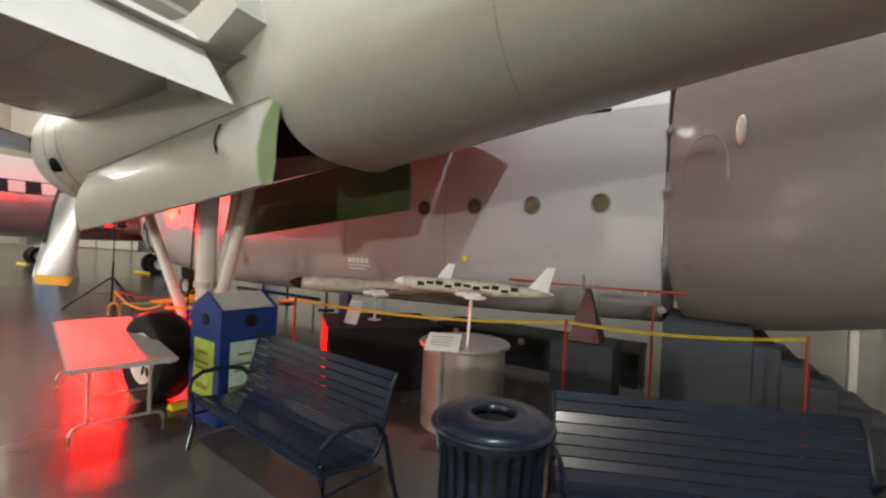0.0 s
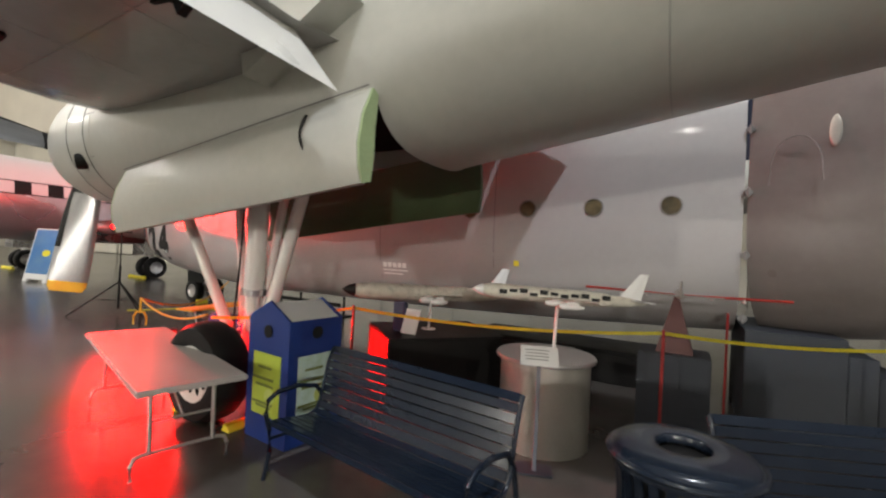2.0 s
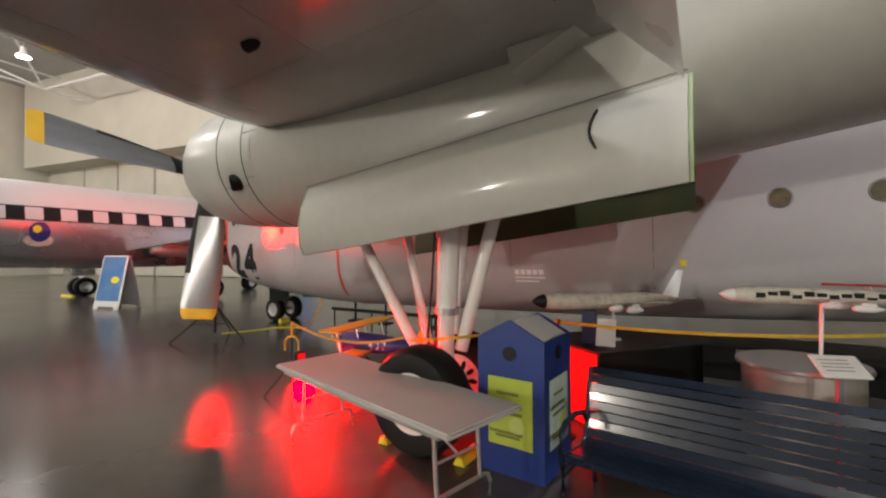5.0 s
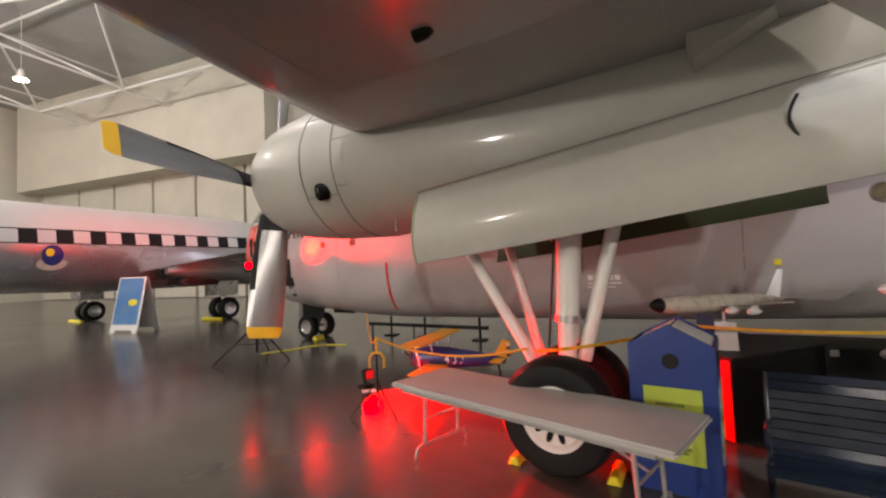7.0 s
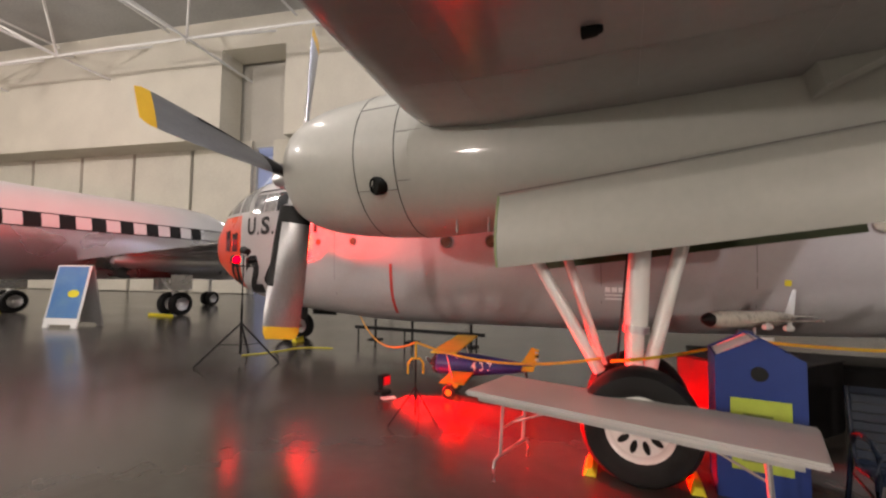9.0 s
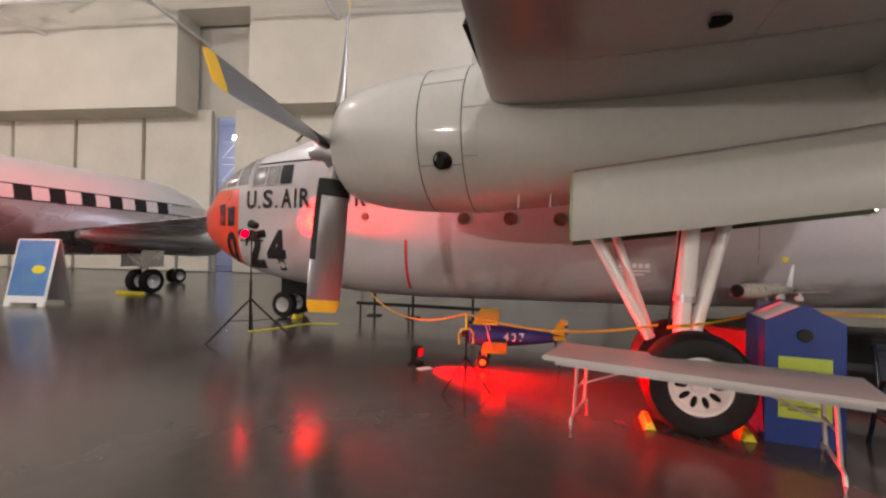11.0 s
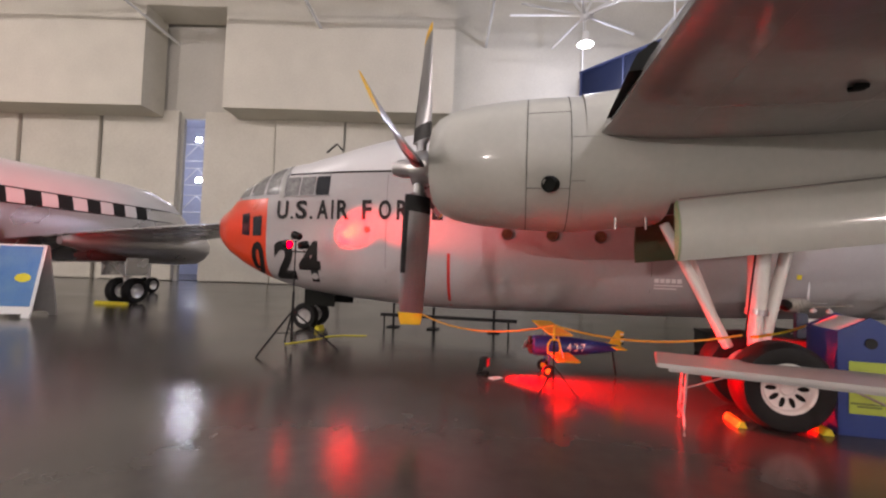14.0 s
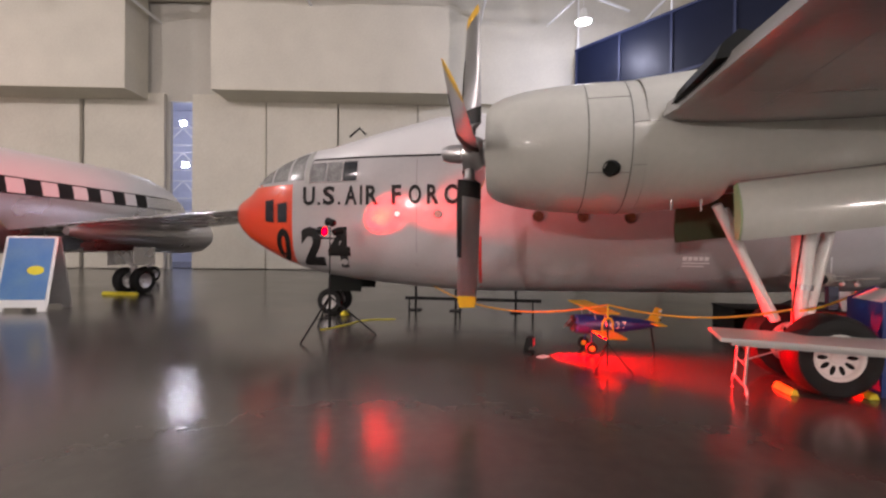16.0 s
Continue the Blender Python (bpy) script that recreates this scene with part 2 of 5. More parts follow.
def lettering(text, size, mat, parent, place, shear=0.0, label="", bend=None, name="lettering", width=1.0, bold=0.022):
    """Letters in the built-in font; place turns the font's plane into the parent's space; bend moves each vertex onto a surface."""
    cu = bpy.data.curves.new("letters", "FONT")
    cu.body, cu.size, cu.extrude, cu.shear = text, size, 0.0, shear
    cu.resolution_u = 3
    cu.offset = bold * size
    ob = bpy.data.objects.new("letters", cu)
    scene.collection.objects.link(ob)
    me = bpy.data.meshes.new_from_object(ob.evaluated_get(bpy.context.evaluated_depsgraph_get()))
    bpy.data.objects.remove(ob)
    bm = bmesh.new()
    bm.from_mesh(me)
    bpy.data.meshes.remove(me)
    bmesh.ops.subdivide_edges(bm, edges=[e for e in bm.edges if e.calc_length() > size * 0.4], cuts=2)
    bmesh.ops.triangulate(bm, faces=bm.faces)
    for v in bm.verts:
        v.co.x *= width
        v.co = place @ v.co
        if bend:
            v.co = bend(v.co)
    return part(name, bm, mat, parent, label)


# ---- hangar: floor, doors, walls, roof ----
HANGAR = pose(0, 0, 0, 0, 0, -18)
bm = bmesh.new()
box(bm, -8, 0, -0.3, 112, 62, 0.3)
floor = link("floor", bm, FLOOR)
floor.matrix_world = HANGAR
tagged(floor, "glossy sealed concrete hangar floor with soft reflections", "floor", kind="structure")

wall_north = thing("wall_north", HANGAR, "tall cream hangar door wall of flat sliding panels", "wall", kind="structure")
edges_u = [-62, -55.6, -50, -44.3, -38.6, -32.7, -26.95]
for a, b in zip(edges_u, edges_u[1:]):
    bm = bmesh.new()
    box(bm, (a + b) / 2, 29.2, 0.06, b - a - 0.3, 0.3, 12.2, None, 0.03)
    part("door_panel", bm, WALL, wall_north)
for a, b in [(-25.3, -20.1), (-20.1, -15.1), (-15.1, -9.5), (-9.5, -4), (-4, 2), (2, 8), (8, 14), (14, 20), (20, 26), (26, 32), (32, 38), (38, 45)]:
    bm = bmesh.new()
    box(bm, (a + b) / 2, 29.2 + (0.12 if int(a) % 2 else 0), 0.06, b - a - 0.1, 0.3, 12.2, None, 0.03)
    part("door_panel", bm, WALL, wall_north)
for a, b, z0, z1 in [(-64, -26.92, 0, 21), (-25.33, 48, 0, 21), (-26.92, -25.33, 11.8, 21)]:
    bm = bmesh.new()
    box(bm, (a + b) / 2, 29.6, z0, b - a, 0.3, z1 - z0)
    part("backing", bm, WALL_SHADE, wall_north)
for a, b, top in [(-62, -28.2, 21.0), (-22.75, -7.4, 21.0), (-28.2, -22.75, 21.0), (-7.4, 46, 21.0)]:
    bm = bmesh.new()
    z0 = 18.6 if top == 21.0 and a == -28.2 else 11.75
    depth = 0.4 if a == -7.4 else 2.3
    box(bm, (a + b) / 2, 29.05 - depth / 2, z0, b - a, depth, top - z0)
    part("header_box", bm, WALL, wall_north)
# the next hall, seen through the gap between the doors
hall = thing("wall_far_hall", HANGAR, "bluish wall of the next hall with white trusses", "wall", kind="structure")
for x, y, sx, sy in [(-26, 42.2, 26, 0.3), (-39, 36, 0.3, 12.4), (-13, 36, 0.3, 12.4)]:
    bm = bmesh.new()
    box(bm, x, y, 0, sx, sy, 15)
    part("hall_wall", bm, HALL_BLUE, hall)
bm = bmesh.new()
box(bm, -26, 36, 15, 26, 12.4, 0.3)
part("hall_roof", bm, HALL_BLUE, hall)
bm = bmesh.new()
box(bm, -26, 36.2, -0.3, 26, 12.3, 0.3)
part("hall_floor", bm, FLOOR, hall)
for z in (3.2, 6.0, 8.6, 10.9):
    bm = bmesh.new()
    for a, b in [((-33, 39, z), (-21, 39, z)), ((-33, 39, z + 1.6), (-21, 39, z + 1.6))] + [((-33 + 1.5 * i, 39, z + (1.6 if i % 2 else 0)), (-31.5 + 1.5 * i, 39, z + (0 if i % 2 else 1.6))) for i in range(8)]:
        rod(bm, a, b, 0.05, None, 6)
    part("lattice_beam", bm, STEEL_WHITE, hall)
for u, z in ((-30.67, 12.54), (-30.48, 8.84)):
    lamp = thing("wall_lamp", HANGAR @ pose(u, 37.6, z), "bright cool-white flood lamp in the next hall", "lamp", "hall flood lamps")
    bm = bmesh.new()
    box(bm, 0, 0.12, -0.2, 0.5, 0.2, 0.4, None, 0.03)
    part("housing", bm, STEEL_WHITE, lamp)
    bm = bmesh.new()
    box(bm, 0, 0.0, -0.17, 0.44, 0.03, 0.34)
    part("lens", bm, HALL_GLOW, lamp)
    bm = bmesh.new()
    rod(bm, (0, 0.2, 0), (0, 1.4, 0), 0.03)
    part("arm", bm, STEEL_WHITE, lamp)

# dark navy glazed bulkhead high up beside the aircraft
bulkhead = thing("window_2", HANGAR @ pose(1.0, 26.7, 0, 0, 0, -53), "dark navy glazed screen hanging below the roof", "window", kind="structure")
for i in range(4):
    bm = bmesh.new()
    box(bm, 1.55 + 3.0 * i, 0, 6.0, 2.9, 0.12, 8.6)
    part("pane", bm, NAVY_GLASS, bulkhead)
for i in range(5):
    bm = bmesh.new()
    box(bm, 0.05 + 3.0 * i, -0.02, 5.9, 0.12, 0.25, 8.8)
    part("mullion", bm, NAVY_METAL, bulkhead)
for z in (5.9, 11.2, 14.6):
    bm = bmesh.new()
    box(bm, 6.05, -0.03, z, 12.2, 0.24, 0.14)
    part("rail", bm, NAVY_METAL, bulkhead)
for x in (0.1, 6.0, 12.0):
    bm = bmesh.new()
    rod(bm, (x, 0, 14.7), (x, 0, 20.9), 0.05)
    part("hanger", bm, STEEL_WHITE, bulkhead)

for name, x, y, sx, sy in [("wall_south", -8, -30.2, 112, 0.4), ("wall_west", -63.2, 0, 0.4, 60), ("wall_east", 46.2, 0, 0.4, 60)]:
    bm = bmesh.new()
    box(bm, x, y, 0, sx, sy, 21)
    w = link(name, bm, WALL)
    w.matrix_world = HANGAR
    tagged(w, "plain cream painted hangar wall", "wall", kind="structure")
bm = bmesh.new()
box(bm, -8, 0, 21, 112, 62, 0.3)
ceiling = link("ceiling", bm, ROOF)
ceiling.matrix_world = HANGAR
tagged(ceiling, "pale insulated hangar roof lining", "ceiling", kind="structure")

# white space-frame trusses
truss = thing("roof_truss", HANGAR, "white painted steel space-frame roof truss", "truss", kind="structure")
STEP = 7.0
for i in range(8):
    for j in range(5):
        u, w = -50 + i * STEP * 1.6, -22 + j * STEP * 1.6
        h = STEP * 0.8
        bm = bmesh.new()
        for du, dw in ((-h, -h), (h, -h), (h, h), (-h, h)):
            rod(bm, (u, w, 17.3), (u + du, w + dw, 20.6), 0.09, None, 6)
        rod(bm, (u, w, 17.3), (u + 2 * h, w, 17.3), 0.1, None, 6)
        rod(bm, (u, w, 17.3), (u, w + 2 * h, 17.3), 0.1, None, 6)
        rod(bm, (u - h, w - h, 20.6), (u + h, w - h, 20.6), 0.09, None, 6)
        rod(bm, (u - h, w - h, 20.6), (u - h, w + h, 20.6), 0.09, None, 6)
        part("truss_bay", bm, STEEL_WHITE, truss)

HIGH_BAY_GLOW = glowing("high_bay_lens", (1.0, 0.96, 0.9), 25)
for x, y, z, power, tone in HIGH_BAYS:
    lamp = thing("ceiling_lamp", pose(x, y, z), "round white high-bay lamp hanging from the roof truss", "lamp", "high-bay lamps")
    bm = bmesh.new()
    turned(bm, [(0.08, 0.75), (0.16, 0.7), (0.22, 0.3), (0.42, 0.02), (0.44, 0.0), (0.40, 0.0)], 24)
    part("shade", bm, STEEL_WHITE, lamp, "", True)
    bm = bmesh.new()
    turned(bm, [(0.38, -0.03), (0.40, 0.0), (0.2, 0.02)], 24)
    part("lens", bm, HIGH_BAY_GLOW, lamp)
    bm = bmesh.new()
    rod(bm, (0, 0, 0.7), (0, 0, 21.05 - z), 0.02, None, 6)
    part("rod", bm, STEEL_WHITE, lamp)

# housings for the added fill lamps on the south wall
for u, power in FILL_FLOODS:
    lamp = thing("added_fill_flood", HANGAR @ pose(u, -29.95, 6.6), "added white fill flood lamp on the out-of-view hangar wall", "lamp", "wall flood lamps")
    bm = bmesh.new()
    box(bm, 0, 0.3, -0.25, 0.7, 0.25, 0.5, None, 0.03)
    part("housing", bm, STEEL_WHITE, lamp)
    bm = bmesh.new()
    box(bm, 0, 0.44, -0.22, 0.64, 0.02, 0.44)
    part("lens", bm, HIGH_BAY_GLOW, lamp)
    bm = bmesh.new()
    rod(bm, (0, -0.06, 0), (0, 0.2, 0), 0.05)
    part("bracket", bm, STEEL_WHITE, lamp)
star_node = thing("truss_node", pose(6.9, 21.55, 16.1), "white star-shaped truss node with radiating tubes", "truss", kind="structure")
for i in range(10):
    bm = bmesh.new()
    a = radians(36 * i + 12)
    rod(bm, (0, 0, 0), (4.2 * math.cos(a), 4.2 * math.sin(a), 2.4 if i % 2 else 0.2), 0.075, None, 8)
    part("tube", bm, STEEL_WHITE, star_node)
bm = bmesh.new()
bmesh.ops.create_uvsphere(bm, u_segments=16, v_segments=10, radius=0.28)
part("hub", bm, STEEL_WHITE, star_node, "", True)

# ---- twin-boom cargo aircraft ----
BOXCAR = pose(-5.97, 7.2, 0, 0, 0, 152)
plane = thing("cargo_aircraft", BOXCAR, "grey twin-boom military cargo aircraft with orange nose, parked on the floor", "aircraft")
FUS_Y = -4.3
FUS = [(-9.0, 1.66, 0.95, 4.75), (-7.0, 1.68, 0.85, 4.8), (-4.8, 1.68, 0.78, 4.85), (0.0, 1.68, 0.72, 4.85), (1.0, 1.68, 0.75, 4.8), (2.3, 1.67, 0.86, 4.5), (3.0, 1.64, 0.93, 4.3), (3.6, 1.58, 1.02, 4.15), (4.1, 1.48, 1.13, 4.08),
       (4.35, 1.42, 1.2, 4.0), (4.8, 1.27, 1.34, 3.84), (5.3, 1.05, 1.55, 3.6), (5.75, 0.8, 1.78, 3.2), (5.85, 0.75, 1.83, 3.1), (6.2, 0.5, 2.07, 2.93), (6.42, 0.28, 2.28, 2.82), (6.55, 0.06, 2.5, 2.66)]


def fus_side(x, z):
    """The port side's y at x, z."""
    hw, zb, zt = lerp_table(FUS, x)
    zc, hh = (zb + zt) / 2, (zt - zb) / 2
    s = max(-0.999, min(0.999, (z - zc) / hh))
    p = 3.0 if s > 0 else 4.0
    return FUS_Y + hw * (1 - abs(s) ** p) ** (1 / p)


def on_side(x, z, out=0.006):
    return Vector((x, fus_side(x, z) + out, z))


def fuselage_piece(x0, x1, sides=72, steps=None):
    bm = bmesh.new()
    xs = sorted({x0, x1, *[r[0] for r in FUS if x0 < r[0] < x1]})
    fine = []
    for a, b in zip(xs, xs[1:]):
        n = max(1, int((b - a) / 0.4))
        fine += [a + (b - a) * i / n for i in range(n)]
    fine.append(x1)
    rings = []
    for x in fine:
        hw, zb, zt = lerp_table(FUS, x)
        rings.append([bm.verts.new(p) for p in ring_section(x, FUS_Y, hw, zb, zt, 3.0, 4.0, sides)])
    skin(bm, rings, True, False)
    return bm, rings


def keep(bm, test):
    bmesh.ops.delete(bm, geom=[f for f in bm.faces if not test(f.calc_center_median())], context="FACES")
    return bm


def split_height(bm, z):
    bmesh.ops.bisect_plane(bm, geom=bm.verts[:] + bm.edges[:] + bm.faces[:], plane_co=(0, 0, z), plane_no=(0, 0, 1))
    return bm


bm, rings = fuselage_piece(-9.0, 4.3)
fuselage = part("fuselage", keep(split_height(bm, 3.68), lambda c: c.z < 3.68), FUS_PAINT, plane, "silver-grey painted cargo fuselage", True)
bm, rings = fuselage_piece(-9.0, 4.3)
part("fuselage_roof", keep(split_height(bm, 3.68), lambda c: c.z > 3.68), ROOF_PAINT, plane, "white painted fuselage roof", True)
bm = bmesh.new()
pipe(bm, [on_side(3.8 - 0.45 * i, 3.68, 0.0) for i in range(28)], 0.022, 6)
part("cheat_line", bm, BLACK, plane)
bm, rings = fuselage_piece(4.3, 6.55)
bm.faces.new(rings[-1])
nose = part("nose_cone", bm, ORANGE, plane, "glossy red-orange nose", True)

# rear bulkhead ring and open clamshell door
bm = bmesh.new()
hw, zb, zt = lerp_table(FUS, -9.0)
a = [bm.verts.new(p) for p in ring_section(-9.0, FUS_Y, hw, zb, zt, 3.0, 4.0, 72)]
b = [bm.verts.new(p) for p in ring_section(-9.0, FUS_Y, hw - 0.12, zb + 0.12, zt - 0.12, 3.0, 4.0, 72)]
skin(bm, [a, b], True, False)
part("door_frame", bm, SHADE_AND_BLACK, plane)


def clamshell():
    """A quarter shell of the tail pod; hinge at the origin, closed it runs aft."""
    bm = bmesh.new()
    rings = []
    n, m = 18, 26
    for i in range(n + 1):
        t = i / n
        x = -4.6 * t
        k = math.sqrt(max(0.0, 1 - (t * 0.97) ** 2.3))
        hw, zb, zt = 1.66 * k, 0.95 + 1.3 * t ** 1.6, 4.75 - 0.5 * t ** 2
        ring = []
        for j in range(m + 1):
            ang = -math.pi / 2 + math.pi * j / m
            c, s = math.cos(ang), math.sin(ang)
            zc, hh = (zb + zt) / 2, (zt - zb) / 2
            p = 3.0 if s > 0 else 3.2
            ring.append(bm.verts.new((x, -1.66 + hw * abs(c) ** (2 / p), zc + hh * math.copysign(abs(s) ** (2 / p), s))))
        rings.append(ring)
    skin(bm, rings, False, False)
    bmesh.ops.solidify(bm, geom=bm.faces[:], thickness=0.06)
    return bm


clam = part("clamshell_door", clamshell(), CLAM_SHADED, plane, "open grey clamshell cargo door", True)
clam.matrix_local = pose(-9.03, -2.63, 0, 0, 0, -22)

# nacelle, boom, wing
NAC_Z = 3.11
NAC = [(-0.25, 0.0, 0.58), (-0.33, 0.0, 0.67), (-0.5, 0.0, 0.75), (-0.8, 0.0, 0.82), (-1.2, 0.0, 0.865), (-1.65, 0.0, 0.89), (-2.2, 0.0, 0.90)]


def nacelle(ysign=1, yc=0.0):
    bm = bmesh.new()
    turned(bm, [(0.52, -0.45), (0.56, -0.28)] + [(r, x) for x, _, r in NAC] + [(0.87, -2.2)], 64, "X", (0, yc, NAC_Z), True)
    cowl = part("engine_cowl", bm, GREY_PAINT, plane, "", True)
    # plain near-black disc closes the cowl mouth
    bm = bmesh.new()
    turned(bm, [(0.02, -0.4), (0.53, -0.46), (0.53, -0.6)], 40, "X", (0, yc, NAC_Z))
    part("engine_face", bm, SHADE_AND_BLACK, plane)
    # nacelle behind the engine with slab sides over the open gear bay, then the boom
    table = sorted([(-2.2, 0.895, 2.215, 4.005, 2.1), (-3.15, 0.915, 2.32, 4.12, 3.0), (-4.2, 0.92, 2.42, 4.3, 4.5), (-5.4, 0.92, 2.5, 4.35, 4.5), (-6.5, 0.92, 2.55, 4.3, 3.0), (-6.6, 0.92, 2.55, 4.3, 2.4), (-7.75, 0.88, 2.72, 4.22, 2.2), (-9.8, 0.80, 3.06, 4.2, 2.1), (-12.0, 0.66, 3.34, 4.2, 2.1), (-15.0, 0.5, 3.5, 4.15, 2.1), (-18.5, 0.3, 3.7, 4.1, 2.1)])

    def shell(xs, hinge, name, label):
        bm = bmesh.new()
        rings = []
        for x in xs:
            hw, zb, zt, p = lerp_table(table, x)
            ring = []
            for q in ring_section(x, yc, hw, zb, zt, 2.2, p, 64):
                if hinge:
                    q.z = max(q.z, 2.5 + (-3.16 - x) * 0.1227)
                ring.append(bm.verts.new(q))
            rings.append(ring)
        skin(bm, rings, True, False)
        if hinge:
            bmesh.ops.delete(bm, geom=[f for f in bm.faces if all(abs(v.co.z - (2.5 + (-3.16 - v.co.x) * 0.1227)) < 1e-4 for v in f.verts)], context="FACES")
        else:
            bm.faces.new(rings[-1]) if xs[-1] < -18 else None
        return part(name, bm, GREY_PAINT, plane, label, True)

    shell([-2.2, -2.5, -2.8, -3.16], False, "nacelle_front", "")
    shell([-3.16, -3.6, -4.2, -4.8, -5.4, -6.0, -6.52], True, "nacelle_side", "")
    shell([-6.52, -6.58, -6.9, -7.3, -7.75, -8.7, -9.8, -12.0, -15.0, -18.5], False, "tail_boom", "grey engine nacelle running into the tail boom")
    # bay lining and bulkhead near-black, the recess's shade put into their colour
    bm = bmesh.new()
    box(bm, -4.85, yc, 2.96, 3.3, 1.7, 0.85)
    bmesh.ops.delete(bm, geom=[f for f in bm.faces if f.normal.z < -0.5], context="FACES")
    part("gear_bay", bm, SHADE_AND_BLACK, plane)
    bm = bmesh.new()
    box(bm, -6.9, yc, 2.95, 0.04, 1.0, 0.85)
    part("bay_bulkhead", bm, SHADE_AND_BLACK, plane)
    # access panel and seams on the boom
    for x in (-8.35,):
        hw, zb, zt, p = lerp_table(table, x)
        bm = bmesh.new()
        pipe(bm, [q + Vector((0, 0, 0)) for q in ring_section(x, yc, hw + 0.001, zb - 0.001, zt + 0.001, 2.2, p, 64)[34:64] ], 0.004, 5)
        part("boom_seam", bm, SEAM_LIGHT, plane)
    # cowl seams, flaps and exhaust stub
    for x, r in ((-1.52, 0.884), (-2.03, 0.898)):
        bm = bmesh.new()
        turned(bm, [(r - 0.01, x - 0.004), (r + 0.003, x - 0.004), (r + 0.003, x + 0.004), (r - 0.01, x + 0.004)], 64, "X", (0, yc, NAC_Z), True)
        part("cowl_seam", bm, BLACK, plane)
    for a in (-30, 33, 95):
        bm = bmesh.new()
        ca, sa = math.cos(radians(a)), math.sin(radians(a))
        pipe(bm, [(-1.53, yc + 0.885 * ca, NAC_Z + 0.885 * sa), (-1.65, yc + 0.89 * ca, NAC_Z + 0.89 * sa), (-2.03, yc + 0.8985 * ca, NAC_Z + 0.8985 * sa)], 0.005, 6)
        part("cowl_seam", bm, SEAM, plane)
    for a, x1 in ((9, -2.85), (-24, -2.6)):
        bm = bmesh.new()
        ca, sa = math.cos(radians(a)), math.sin(radians(a))
        pipe(bm, [(-2.05, yc + 0.898 * ca, NAC_Z + 0.898 * sa), ((x1 - 2.05) / 2, yc + 0.9 * ca, NAC_Z + 0.9 * sa), (x1, yc + 0.905 * ca, NAC_Z + 0.905 * sa)], 0.004, 6)
        part("nacelle_seam", bm, SEAM, plane)
    bm = bmesh.new()
    turned(bm, [(0.095, -0.12), (0.1, 0.08), (0.085, 0.1), (0.08, 0.06), (0.078, -0.1)], 24, "X", (0, 0, 0), True)
    stub = part("exhaust_stub", bm, SHADE_AND_BLACK, plane, "sooty black exhaust stub", True)
    stub.matrix_local = pose(-1.82, yc + 0.77, 2.72, 0, 12, 62)
    bm = bmesh.new()
    turned(bm, [(0.005, 0.07), (0.082, 0.07), (0.082, 0.05)], 20, "X")
    part("exhaust_mouth", bm, SHADE_AND_BLACK, stub)
    for x in (-2.6, -2.95):
        bm = bmesh.new()
        rod(bm, (x, yc + 0.5, 2.36), (x, yc + 0.5, 2.21), 0.012)
        part("drain_pipe", bm, TABLE_LEG, plane)


nacelle(1, 0.0)
nacelle(1, -8.6)


def wing_section(y, le_x, te_x, zle, thick):
    """Points round an aerofoil at span y."""
    chord = le_x - te_x
    up, low = [], []
    for i in range(13):
        t = (1 - math.cos(math.pi * i / 12)) / 2
        h = thick * (1.48 * math.sqrt(t) - 0.63 * t - 1.76 * t ** 2 + 1.42 * t ** 3 - 0.51 * t ** 4)
        up.append(Vector((le_x - chord * t, y, zle + h * 1.6)))
        low.append(Vector((le_x - chord * t, y, zle - h * 0.36)))
    return up + low[-2:0:-1]


bm = bmesh.new()
rings = []
for y, le, te, z, th in [(-21.0, -3.24, -5.6, 4.04, 0.3), (-11.1, -2.46, -6.15, 3.345, 0.58), (-9.9, -2.38, -6.2, 3.27, 0.6), (-8.6, -2.3, -6.3, 3.35, 0.6), (-7.4, -2.25, -6.3, 3.7, 0.62), (-4.3, -2.2, -6.3, 4.5, 0.62), (-1.2, -2.25, -6.3, 3.7, 0.62), (0.0, -2.3, -6.3, 3.35, 0.6), (1.3, -2.38, -6.2, 3.27, 0.6), (2.5, -2.46, -6.15, 3.345, 0.58), (12.4, -3.24, -5.6, 4.04, 0.3)]:
    rings.append([bm.verts.new(p) for p in wing_section(y, le, te, z, th)])
skin(bm, rings, True, True)
wing_ob = part("wing", bm, WING_GREY, plane, "dark grey wing passing overhead", True)

def wing_under(x, y):
    """Height of the outer wing's lower skin."""
    f = (y - 2.5) / 9.9 if y > 2.5 else 0
    le, te, zle, th = -2.46 - 0.78 * f, -6.15 + 0.55 * f, 3.345 + 0.07 * (y - 2.5), 0.58 - 0.28 * max(0, f)
    t = max(0.0, min(1.0, (le - x) / (le - te)))
    h = th * (1.48 * math.sqrt(t) - 0.63 * t - 1.76 * t ** 2 + 1.42 * t ** 3 - 0.51 * t ** 4)
    return zle - h * 0.36


for x in (-3.1, -4.35, -5.35):
    bm = bmesh.new()
    pipe(bm, [(x, 1.35 + 0.55 * i, wing_under(x, 1.35 + 0.55 * i) - 0.0003) for i in range(18)], 0.0013, 5)
    part("wing_seam", bm, SEAM_LIGHT, wing_ob)
for y in (1.85, 3.1, 4.3, 5.6, 7.0):
    bm = bmesh.new()
    pipe(bm, [(-2.75 - 0.4 * i, y, wing_under(-2.75 - 0.4 * i, y) - 0.0003) for i in range(8)], 0.0013, 5)
    part("wing_seam", bm, SEAM_LIGHT, wing_ob)

